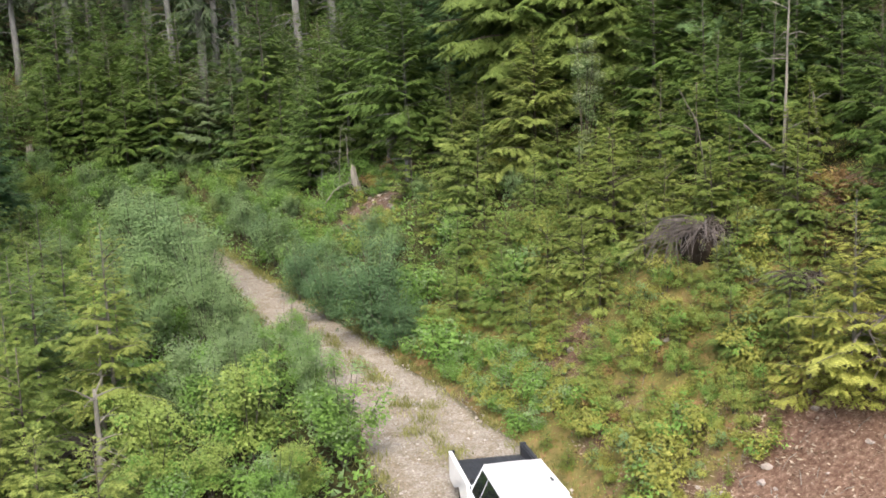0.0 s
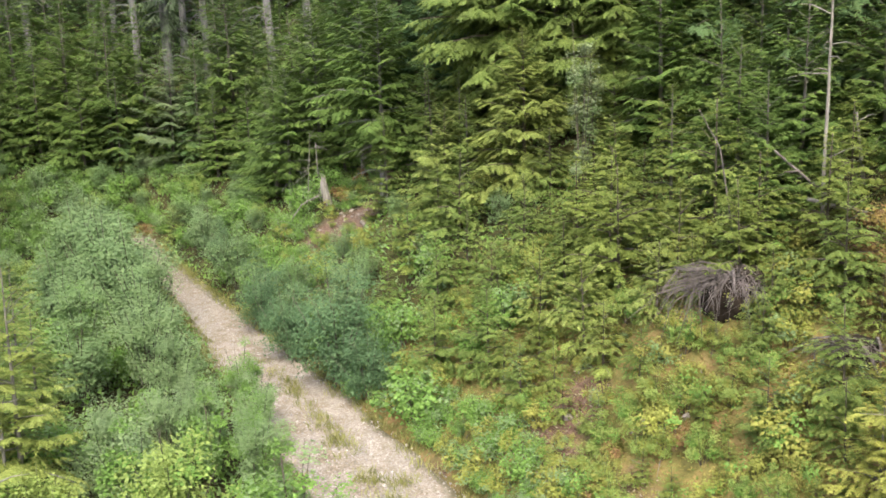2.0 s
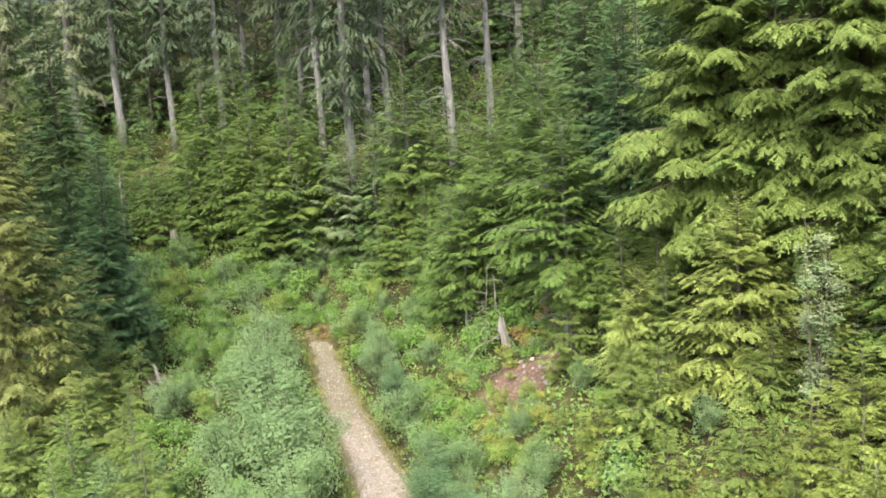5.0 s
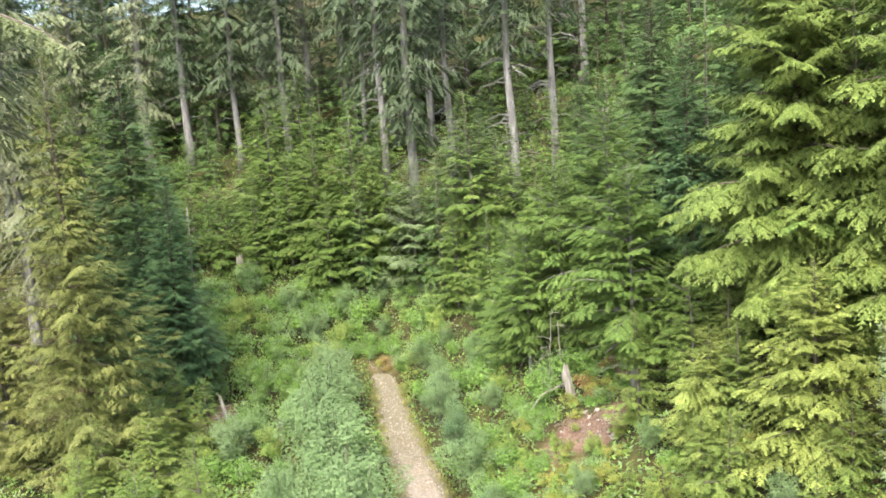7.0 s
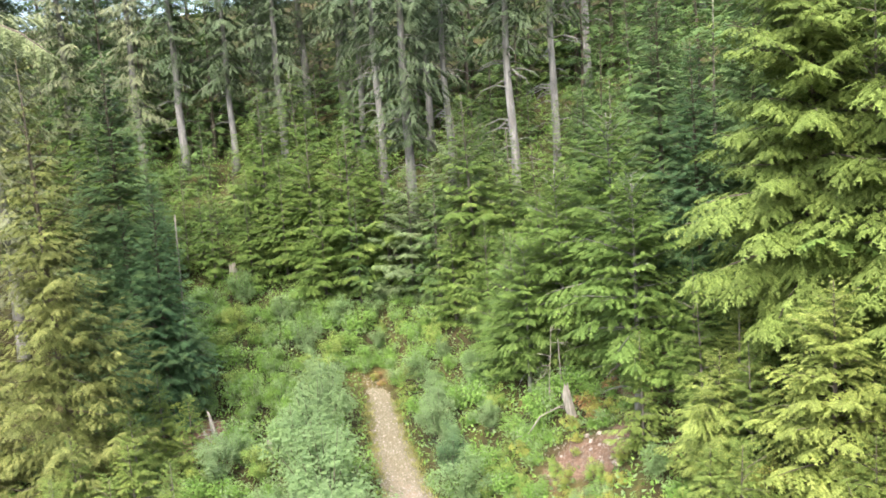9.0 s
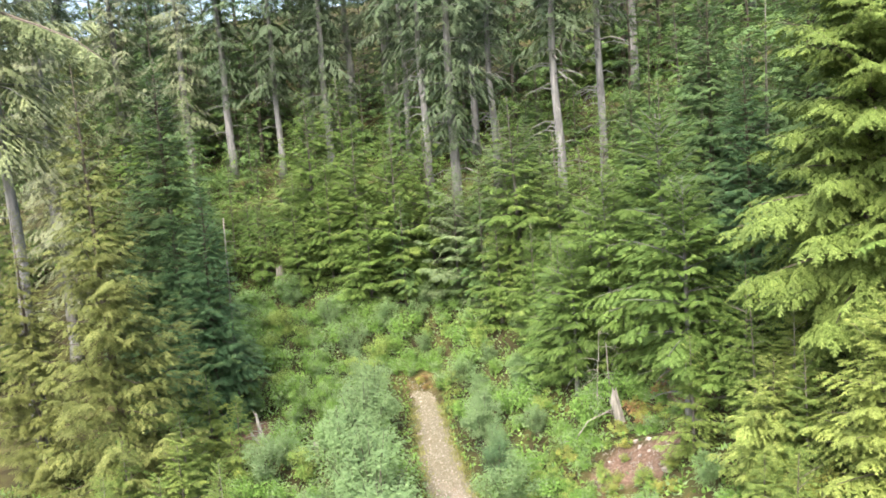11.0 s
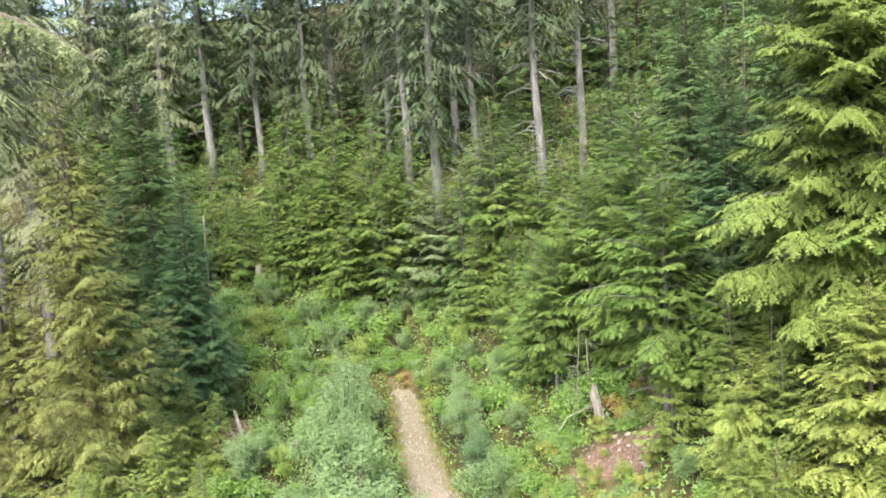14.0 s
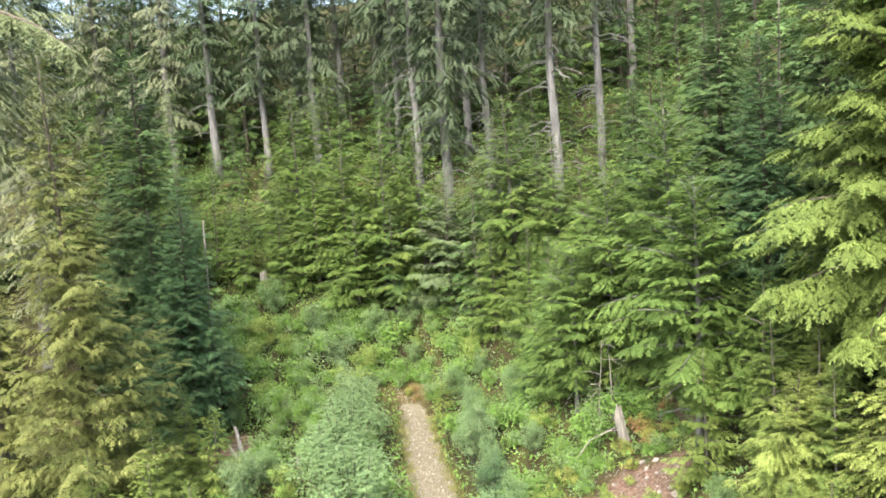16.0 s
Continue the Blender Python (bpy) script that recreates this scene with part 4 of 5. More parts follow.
def pole(name, label, pts, r0, r1, mat="dead_wood", twigs=0, seed=0, category="dead wood"):
    g = np.random.default_rng(seed)
    P = np.array(pts, float)
    s = np.linspace(0, 1, 9)
    tt = np.linspace(0, 1, len(P))
    C = np.stack([np.interp(s, tt, P[:, k]) for k in range(3)], 1)
    C[1:-1] += g.normal(0, 0.006, (7, 3)) * np.linalg.norm(P[-1] - P[0]) * 0.3
    root = new(name)
    paths, rr = [C - C[0]], [np.linspace(r0, r1, 9)]
    for k in range(twigs):
        f = g.uniform(0.1, 0.98)
        b = np.array([np.interp(f, s, C[:, q]) for q in range(3)]) - C[0]
        d = g.normal(0, 1, 3) * (1, 1, 0.5)
        d /= np.linalg.norm(d)
        ln = g.uniform(0.35, 1.1)
        paths.append([b, b + d * ln * 0.6, b + d * ln + (0, 0, -0.12)])
        rr.append([min(r0, r1) * 0.6 + 0.006, 0.012, 0.004])
    child("stem", tri_data("stem", *tubes(paths[:1], rr[:1], 7), [M[mat]], smooth=True), root)
    for p, r in zip(paths[1:], rr[1:]):
        child("twig", tri_data("twig", *tubes([p], [r], 4), [M[mat]]), root)
    root.matrix_basis = pose(*C[0])
    return tagged(root, label, category)


def snag(x, y, z1, r0, r1, label, twigs, seed, dx=0.0):
    z0 = gz(x, y) - 0.2
    return pole("snag", label, [(x, y, z0), (x + dx, y, z1)], r0, r1, twigs=twigs, seed=seed)


snag(10.75, 25.3, 13.4, 0.055, 0.02, "thin bleached dead trunk standing on the bank", 12, 1, 0.1)
snag(-28.55, 60.0, 13.6, 0.065, 0.04, "bleached dead pole beside the dark spruce", 3, 2, 0.25)
snag(-3.78, 49.0, 8.5, 0.036, 0.024, "thin dead sapling trunk under the hemlocks", 4, 3, -0.1)
snag(-4.5, 49.4, 9.0, 0.028, 0.012, "broken dead sapling with hanging twigs", 16, 4, 0.3)
snag(-1.55, 49.3, 9.4, 0.14, 0.1, "bare trunk in the shade under the hemlocks", 2, 5, 0.1)
snag(12.3, 26.2, 9.4, 0.05, 0.03, "bare leaning trunk in the shade", 3, 6, -0.3)
snag(-9.6, 25.2, 3.4, 0.06, 0.03, "short dead sapling trunk with bare twigs", 18, 7, 0.05)
pole("fallen_log", "pale fallen trunk lying across the bank", [(9.9, 26.2, 8.5), (10.8, 25.2, 7.4), (11.7, 24.2, gz(11.7, 24.2) + 0.06)], 0.03, 0.05, mat="dead_twig", twigs=3, seed=8, category="log")
pole("fallen_log", "pale fallen trunk lying across the bank", [(10.5, 25.6, 7.3), (11.9, 24.2, gz(11.9, 24.2) + 0.08)], 0.05, 0.07, twigs=2, seed=9, category="log")
pole("fallen_log", "pale forked branch hanging beside the stump", [(-3.4, 47.8, 6.1), (-4.6, 47.6, 5.5), (-5.7, 47.3, gz(-5.7, 47.3) + 0.1)], 0.02, 0.035, twigs=5, seed=10, category="log")
pole("fallen_log", "thin dead pole leaning through the boughs", [(7.9, 26.1, 9.6), (8.4, 25.9, 8.6), (8.8, 25.8, gz(8.8, 25.8))], 0.01, 0.025, mat="dead_twig", twigs=0, seed=14, category="log")
pole("fallen_log", "grey fallen branch among the leaves", [(-25.3, 55.5, gz(-25.3, 55.5) + 0.5), (-24.2, 54.6, gz(-24.2, 54.6) + 0.1)], 0.06, 0.12, twigs=8, seed=11, category="log")
pole("snag", "grey broken snag hung with dead twigs", [(-8.75, 22.3, gz(-8.75, 22.3)), (-8.7, 22.35, 1.0), (-8.72, 22.4, 2.3)], 0.1, 0.05, twigs=22, seed=15, category="snag")
# stands in for a small white unidentified thing, built as a short pole
pole("snag", "small pale unidentified thing among the alders, shaped as a snag", [(-19.7, 52.6, gz(-19.7, 52.6)), (-19.7, 52.6, 2.2)], 0.16, 0.12, twigs=0, seed=16, category="snag")
pole("fallen_log", "grey weathered log on bare soil", [(-25.3, 56.3, gz(-25.3, 56.3) + 1.1), (-24.3, 55.2, gz(-24.3, 55.2) + 0.15)], 0.08, 0.16, twigs=6, seed=12, category="log")
for k, (px, py, a) in enumerate([(10.2, 17.9, 0.4), (9.9, 17.4, 1.2)]):
    pole("bare_branch", "bare grey branch under the yellow boughs", [(px, py, gz(px, py) + 1.2 + 0.3 * k), (px - 0.8, py - 0.3, gz(px, py) + 1.0), (px - 1.6 * math.cos(a), py - 0.6, gz(px, py) + 0.3)], 0.03, 0.01, mat="dead_twig", twigs=9, seed=20 + k)


def dead_brush(x, y, z, r, n, seed, label):
    """A heap of dry drooping twigs hanging off an upturned root."""
    g = np.random.default_rng(seed)
    paths, rr = [], []
    for k in range(n):
        # strands gather in a few hanging locks that arch out and fall
        lock = k % 9
        a = 2.5 + lock * 0.26 + g.normal(0, 0.16)
        e = 0.2 + 0.75 * ((lock * 5) % 9) / 9 + g.normal(0, 0.16)
        ln = r * g.uniform(0.7, 1.5) * (0.8 + 0.45 * ((lock * 7) % 5) / 5)
        out = np.array([math.cos(a) * math.cos(e), math.sin(a) * math.cos(e), math.sin(e) * 0.55])
        b = g.normal(0, 0.16, 3) * r * (1.6, 1, 0.6) + np.array((0.6 * r, 0.3 * r, 0.05 * r))
        p1, p2 = b + out * ln * 0.55, b + out * ln * 0.95 + (0, 0, -0.14 * ln)
        side = g.normal(0, 0.2, 3) * ln
        p3 = p2 + side + out * (1, 1, 0) * ln * 0.3 + np.array((0, 0, -ln * g.uniform(0.1, 0.6)))
        paths.append([b, p1, p2, p3])
        w = g.uniform(0.007, 0.016) * (2.4 if g.uniform() < 0.12 else 1.0)
        rr.append([w * 1.6, w, w * 0.7, w * 0.3])
    root = new("dead_brush_heap")
    child("twig_mass", tri_data("twig_mass", *tubes(paths, rr, 3), [M["dead_twig"]]), root)["kind"] = "stuff"
    # the root core also fills the hollow under the twigs with painted shade
    bm = bmesh.new()
    bmesh.ops.create_icosphere(bm, subdivisions=3, radius=0.72 * r)
    for v in bm.verts:
        v.co = v.co * (1 + 0.25 * noise.noise(v.co * 2.3)) * 1.0 + Vector((0.6 * r, 0.35 * r, -0.32 * r))
    part("root_core", bm, M["root_soil_shade"], root, "upturned root with soil, coloured dark for the hollow's shade", smooth=True)
    root.matrix_basis = pose(x, y, z)
    return tagged(root, label, "dead brush")


dead_brush(7.6, 23.9, 5.5, 1.1, 240, 5, "grey heap of dead drooping twigs on an upturned root")
dead_brush(9.6, 21.6, gz(9.6, 21.6) + 0.4, 0.7, 140, 6, "small heap of dry grey twigs on the bank")
dead_brush(-9.9, 23.6, gz(-9.9, 23.6) + 0.9, 0.8, 160, 7, "dry grey twigs beside the young conifer")

ROCKS = []
for k in range(4):
    bm = bmesh.new()
    bmesh.ops.create_icosphere(bm, subdivisions=2, radius=1.0)
    for v in bm.verts:
        v.co *= 1 + 0.6 * noise.noise(v.co * 1.5 + Vector((k * 7, 0, 0))) + 0.12 * noise.noise(v.co * 3.1 + Vector((0, k * 5, 0)))
        v.co.z *= 0.7
    me = bpy.data.meshes.new("rock")
    bm.to_mesh(me), bm.free()
    me.materials.append(M["stone"])
    ROCKS.append(me)


def rock(x, y, s):
    ob = new("rock", random.choice(ROCKS))
    ob.matrix_basis = pose(x, y, gz(x, y) + 0.15 * s, random.uniform(-20, 20), random.uniform(-20, 20), random.uniform(0, 360)) @ Matrix.Diagonal((s, s * random.uniform(0.7, 1.1), s * random.uniform(0.6, 0.95), 1))
    return tagged(ob, "pale weathered stone lying on bare soil", "rock", "loose stones on the bank")


for x, y, s in ((8.5, 18.1, 0.11), (7.2, 17.5, 0.13), (7.0, 17.25, 0.12), (9.5, 17.3, 0.1), (8.9, 16.6, 0.08), (-2.6, 46.5, 0.14), (-2.1, 46.5, 0.13), (-2.4, 46.2, 0.1), (-1.3, 44.6, 0.2), (-1.9, 44.9, 0.1), (-1.5, 44.9, 0.12), (-5.2, 47.8, 0.22), (-5.7, 48.7, 0.24), (1.5, 24.6, 0.1), (3.0, 24.0, 0.13), (4.4, 25.4, 0.12)):
    rock(x, y, s)
for k in range(70):
    cx, cy, r, a_ = random.choice(BARE[:4] + BARE[5:10])
    x, y = cx + random.gauss(0, r * 0.5), cy + random.gauss(0, r * 0.5)
    if off_road(x, y) > road_half(y) + 0.3:
        rock(x, y, random.uniform(0.03, 0.10))

# ---- key trees, from the plan: x, y, height of the top over the datum ----
def tree_to(key, x, y, top, turn=None):
    return place(key, x, y, top - gz(x, y), turn)


for key, x, y, top in [
    # open bank and its edge
    ("wide_lime", 5.2, 38.2, 12.9), ("wide_lime", 2.2, 41.2, 10.2), ("young1", 3.2, 40.3, 10.6), ("young2", 8.6, 37.4, 11.2), ("young1", 2.5, 37.4, 8.4), ("young0", 0.6, 37.6, 6.6),
    ("young1", 1.2, 30.6, 4.2), ("young2", 2.8, 29.4, 4.6), ("young6", 4.4, 29.6, 5.6), ("young1", 4.4, 33.2, 7.2), ("young2", 1.5, 33.6, 5.6), ("young0", 6.0, 32.0, 8.3), ("slim_pale", 7.3, 35.2, 12.0), ("young1", 0.2, 39.3, 5.6),
    ("young3", 9.5, 34.6, 15.4), ("young4", 10.2, 30.5, 13.0), ("young3", 11.6, 28.4, 12.6), ("young0", 8.9, 27.6, 9.9), ("young0", 6.4, 28.2, 8.2), ("young0", 9.0, 25.0, 8.6), ("young1", 10.1, 22.8, 8.0), ("young0", 10.3, 24.2, 9.0), ("young3", 11.4, 23.7, 6.8), ("young2", 8.6, 23.2, 6.6), ("young0", 8.4, 24.5, 8.0), ("young0", 8.4, 30.0, 10.4),
    ("young4", 12.8, 21.0, 11.0), ("young8", 9.2, 17.8, 7.2), ("young8", 10.3, 16.6, 7.0), ("young8", 8.5, 18.4, 5.0), ("young4", 13.5, 25.0, 12.5), ("young6", 6.7, 25.6, 6.4), ("young1", 9.0, 20.6, 5.8), ("young1", 7.7, 21.2, 4.6),
    ("lime_big", 5.4, 43.6, 26.5), ("lime_big", 9.6, 40.5, 27.0), ("young3", 7.4, 42.8, 21.5), ("young1", 8.9, 43.6, 24.5), ("young3", 11.4, 35.6, 15.8), ("young2", 12.4, 33.2, 14.4), ("young3", 10.9, 37.8, 16.4), ("young4", 13.9, 36.2, 17.0), ("young3", 12.9, 29.4, 13.6), ("young2", 14.3, 34.6, 16.0), ("dark_big", 12.5, 36.5, 25.0), ("dark_big", 16.8, 36.0, 22.5), ("dark_big", 18.0, 29.0, 21.0), ("young4", 15.2, 26.5, 13.5), ("young3", 16.4, 23.0, 12.6), ("young4", 15.0, 19.8, 11.0), ("dark_big", 19.5, 24.0, 20.0), ("young4", 13.4, 33.6, 15.6), ("young3", 15.6, 33.0, 15.6), ("dark_big", 14.5, 31.0, 23.0), ("fir_dark", 2.2, 48.6, 20.5),
    ("mid_big", -0.5, 46.4, 15.6), ("mid_big", -1.2, 49.6, 18.0), ("mid_big", -3.9, 52.0, 15.6), ("mid_big", -5.6, 51.6, 12.6), ("dark_big", 0.6, 54.0, 24.0), ("dark_big", -3.2, 60.0, 19.6), ("dark_big", 4.6, 52.0, 25.0), ("young4", -6.6, 53.5, 12.6),
    ("young6", 5.4, 25.9, 4.9), ("young2", 8.2, 22.6, 5.6), ("young2", 11.2, 20.4, 7.2), ("young6", 7.6, 26.8, 7.6), ("young6", 5.2, 27.2, 5.8), ("young4", 10.0, 26.8, 10.6), ("young3", 12.0, 22.0, 10.0), ("young3", 9.9, 28.8, 11.6),
    ("young2", 3.2, 32.0, 5.6), ("young1", 5.4, 31.0, 6.6), ("young0", 6.6, 30.2, 8.6), ("young2", 2.6, 34.8, 6.4), ("young1", -0.2, 35.6, 4.4), ("young1", 4.7, 34.9, 7.6), ("young4", 12.2, 31.0, 14.0),
    ("young1", 3.4, 27.0, 3.6), ("young0", 6.8, 22.4, 3.9), ("young8", 10.9, 17.0, 6.8), ("young8", 9.6, 16.9, 5.0), ("young3", 13.8, 28.0, 13.0), ("young2", 1.8, 38.8, 7.8), ("young0", 3.0, 42.4, 11.6), ("young3", 7.4, 40.8, 14.0),
    ("young1", -0.6, 40.6, 5.4), ("young3", -2.6, 50.8, 12.4), ("young4", 1.6, 45.4, 12.6), ("young4", -5.0, 54.6, 14.4), ("young3", -7.0, 55.6, 11.0), ("young3", 3.6, 45.8, 15.0), ("young4", -4.2, 57.0, 15.6),
    ("young3", -14.8, 70.8, 15.8), ("young4", -25.8, 75.0, 19.2), ("young7", -12.2, 69.0, 18.6), ("far1", -35.8, 76.0, 14.4), ("young4", -31.2, 75.6, 15.6), ("far1", -17.6, 73.6, 15.4), ("young7", -9.6, 68.4, 17.0), ("young4", -22.4, 68.6, 13.6),
    ("young4", -37.6, 72.0, 16.4), ("young3", -29.6, 72.0, 13.6), ("young4", -5.4, 65.0, 18.6), ("young5", -2.0, 63.0, 19.8),
    ("young1", -10.5, 22.0, 3.6), ("young6", -7.0, 17.8, 2.4), ("young1", -12.0, 26.6, 5.6), ("young1", -10.6, 29.6, 4.6), ("young3", -13.0, 21.2, 4.6), ("young2", -15.4, 30.4, 6.2), ("young3", -17.6, 36.0, 6.4), ("young2", -15.2, 36.6, 5.2), ("young6", -9.0, 19.2, 2.2),
    # young wood across the clearing
    ("young3", -30.7, 78.0, 22.0), ("young3", -28.3, 80.0, 23.0), ("young3", -21.0, 70.5, 19.0), ("young3", -18.1, 70.5, 18.4), ("far1", -13.6, 66.5, 15.6), ("young3", -10.9, 66.0, 19.8), ("young3", -8.0, 64.0, 17.4),
    ("young3", -24.5, 72.0, 17.2), ("young3", -27.2, 73.0, 16.6), ("young7", -16.0, 68.5, 15.6), ("young3", -6.2, 62.0, 16.6), ("young3", -11.8, 63.3, 12.4), ("far1", -20.0, 69.0, 14.2), ("far0", -33.6, 73.5, 14.2), ("far0", -33.0, 73.4, 13.2), ("far0", -36.4, 74.4, 14.0), ("far0", -37.0, 80.0, 17.6), ("far1", -34.2, 79.0, 17.2), ("far0", -40.0, 80.5, 17.6), ("young4", -43.0, 80.0, 18.2), ("far0", -46.5, 82.0, 18.6), ("young3", -23.0, 74.5, 18.0),
    ("far0", -3.6, 60.0, 19.2), ("young3", -9.2, 60.5, 12.6), ("far1", -7.6, 57.5, 12.4),
    ("back_dark", -3.0, 70.0, 24.0), ("back_dark", 0.2, 67.5, 26.0), ("back_dark", 3.0, 65.5, 27.0), ("back_dark", 1.2, 74.0, 29.0), ("back_dark", -5.0, 80.0, 30.0), ("back_dark", 5.4, 72.0, 31.0), ("far1", -3.6, 67.2, 18.0), ("far0", -1.2, 65.4, 19.0),
    ("young1", -22.0, 42.4, 4.4), ("young1", -20.4, 44.2, 3.8), ("young1", -25.2, 44.6, 5.2),
    # left side
    ("olive_big", -27.4, 47.4, 22.3), ("dark_big", -32.2, 60.2, 23.8), ("fir_dark", -27.9, 56.6, 16.0), ("fir_dark", -30.8, 58.6, 14.4), ("fir_dark", -34.4, 60.0, 17.0), ("olive_big", -33.4, 48.4, 15.5), ("young1", -24.0, 47.5, 5.6), ("young1", -22.8, 45.2, 4.8), ("young1", -25.5, 52.0, 6.0),
    ("young6", -9.4, 25.6, 6.4), ("young0", -11.4, 23.4, 4.6), ("young3", -13.4, 28.4, 5.2), ("young2", -12.6, 33.0, 5.4), ("young6", -10.6, 20.6, 2.8), ("young3", -16.0, 33.0, 6.0), ("young2", -17.4, 40.0, 6.2), ("young3", -14.6, 25.0, 5.5),
]:
    tree_to(key, x, y, top)
for key, x, y in [("old4", -59.0, 92.5), ("old4", -50.8, 92.0), ("old2", -45.4, 91.0), ("old1", -39.9, 91.0), ("old0", -34.2, 90.0), ("old3", -22.8, 85.0), ("old0", -18.1, 77.0), ("old3", -16.0, 82.0), ("old3", -9.1, 72.0), ("old3", -6.6, 75.5),
                  ("old4", -44.0, 64.0)]:
    place(key, x, y, random.uniform(29, 34))

edge_tree = place("old5", -35.2, 50.4, 31.5)


def low_limb(tree, pts, r0):
    """A long drooping limb hung with pale sprays, as a part of the tree."""
    q = np.random.default_rng(91)
    P = np.array(pts)
    f = np.linspace(0, 1, 150)
    on = np.stack([np.interp(f, np.linspace(0, 1, len(P)), P[:, k]) for k in range(3)], 1)
    along = np.gradient(on, axis=0)
    along /= np.linalg.norm(along, axis=1)[:, None]
    paths, rr, pos, way = [P], [np.linspace(r0, 0.03, len(P))], [], []
    for k in range(8, 150):
        sg = 1 if k % 2 else -1
        d = along[k] * q.uniform(0.2, 0.8) + np.array((-along[k][1], along[k][0], 0)) * sg * q.uniform(0.4, 1.0)
        ln = q.uniform(0.7, 1.9) * (1.1 - 0.5 * f[k])
        t = np.linspace(0, 1, 26)[:, None]
        twig = on[k] + d * ln * t * 0.75 + np.array((0, 0, -1.0)) * ln * t ** 1.7 * q.uniform(0.4, 1.0)
        if k % 3 == 0:
            paths.append(twig[::5]), rr.append(np.linspace(0.025, 0.006, len(twig[::5])))
        side = np.where(np.arange(26) % 2 == 0, 1.0, -1.0)[:, None]
        pos.append(twig), way.append(d + np.array((-d[1], d[0], 0)) * side * 0.9 + np.array((0, 0, -0.55)) + q.normal(0, 0.2, (26, 3)))
    pos, way = np.concatenate(pos), np.concatenate(way)
    way /= np.linalg.norm(way, axis=1)[:, None]
    n = len(pos)
    ln = q.uniform(0.16, 0.34, n)
    V, T = blades(pos, way, np.stack([q.normal(0, 0.4, n), q.normal(0, 0.4, n), np.ones(n)], -1), ln, ln * 0.4, 0.2)
    back = tree.matrix_basis.inverted()

    def local(v):
        return np.asarray(v) @ np.array(back.to_3x3()).T + np.array(back.translation)
    bv, bt = tubes(paths, rr, 5)
    limb = child("limb", tri_data("limb", local(bv), bt, [M["bark"]], smooth=True), tree, "thick dark drooping limb")
    sprays = child("foliage", tri_data("foliage", local(V), T, [M["needle_edge"]]), limb)
    sprays["kind"] = "stuff"


low_limb(edge_tree, [(-35.0, 50.3, 26.2), (-33.6, 49.8, 25.5), (-32.3, 49.5, 25.0), (-30.9, 49.3, 24.5), (-28.7, 49.0, 23.6), (-26.9, 48.8, 22.4)], 0.17)

# ---- the forest beyond ----
for x, y, h in ((-78.0, 116.0, 27.0), (-72.0, 118.0, 25.0), (-66.5, 115.0, 28.0), (-84.0, 114.0, 27.0), (-61.0, 118.0, 26.0), (-90.0, 112.0, 28.0), (-75.0, 110.0, 27.0), (-69.0, 109.0, 24.0), (-81.0, 108.0, 26.0), (-56.0, 113.0, 26.0), (-50.0, 117.0, 26.0), (-95.0, 106.0, 29.0)):
    place("ridge_dark", x, y, h)
taken = [(o.matrix_basis.translation.x, o.matrix_basis.translation.y) for o in scene.objects if o.parent is None and ("conifer" in o.name or "spruce" in o.name or "fir_tree" in o.name or "hemlock" in o.name)]


def scatter(n, zone, keys, sizes, gap):
    """Up to n plants at free spots of a zone."""
    done, tries = 0, 0
    while done < n and tries < n * 40:
        tries += 1
        x, y = zone()
        if any((x - a) ** 2 + (y - b) ** 2 < gap * gap for a, b in taken):
            continue
        taken.append((x, y))
        key, size = random.choice(keys), random.uniform(*sizes)
        if key.startswith("far_alder") and x < -21.5 and y < 57:  # conifers take the ground under the spruces
            key = "young3" if x < -24.5 else "young1"
        if (x + 24.6) ** 2 + (y - 54.2) ** 2 < 4.5:  # low growth round the fallen wood
            size *= 0.35
        place(key, x, y, size)
        done += 1


def zone_hill():
    while True:
        x, y = random.uniform(-2, 34), random.uniform(22, 85)
        r = off_road(x, y) - road_half(y)
        if r > 12.5 - 3.5 * (y > 44) and x - 0.35 * y < 13:
            return x, y


def zone_far():
    while True:
        x, y = random.uniform(-80, 8), random.uniform(88, 128)
        if y > 74 + 0.1 * abs(x + 20):
            return x, y


def zone_edge():
    return random.uniform(-56, -4), random.uniform(73, 91)


def zone_trunks():
    return random.uniform(-66, -8), random.uniform(86, 99)


def zone_left():
    while True:
        x, y = random.uniform(-66, -33), random.uniform(44, 84)
        if x < -46 or (x < -40 and y > 76):
            return x, y


random.seed(11)
scatter(18, zone_hill, ["far0", "far0", "far1"], (9, 14), 2.6)
scatter(12, zone_hill, ["back_dark"], (15, 22), 3.4)
scatter(8, zone_hill, ["back_dark"], (18, 24), 3.0)
scatter(19, zone_far, ["old0", "old1", "old2"], (26, 36), 3.2)
for row, y0 in enumerate((94.0, 104.0)):
    for k in range(20):
        x, y = -78 + 4.4 * k + 2.0 * (row % 2) + random.uniform(-1, 1), y0 + random.uniform(-2, 2)
        taken.append((x, y))
        place("ridge_dark", x, y, random.uniform(13, 21))
scatter(24, zone_trunks, ["far0", "far1"], (7, 12), 2.2)
scatter(26, zone_edge, ["far0", "far1", "far0"], (4.5, 8.5), 1.8)
scatter(24, zone_edge, ["bright0", "far_alder1"], (1.5, 2.6), 1.6)
scatter(12, zone_left, ["young3", "far0"], (9, 14), 3.0)
scatter(5, zone_left, ["old4"], (26, 32), 3.5)

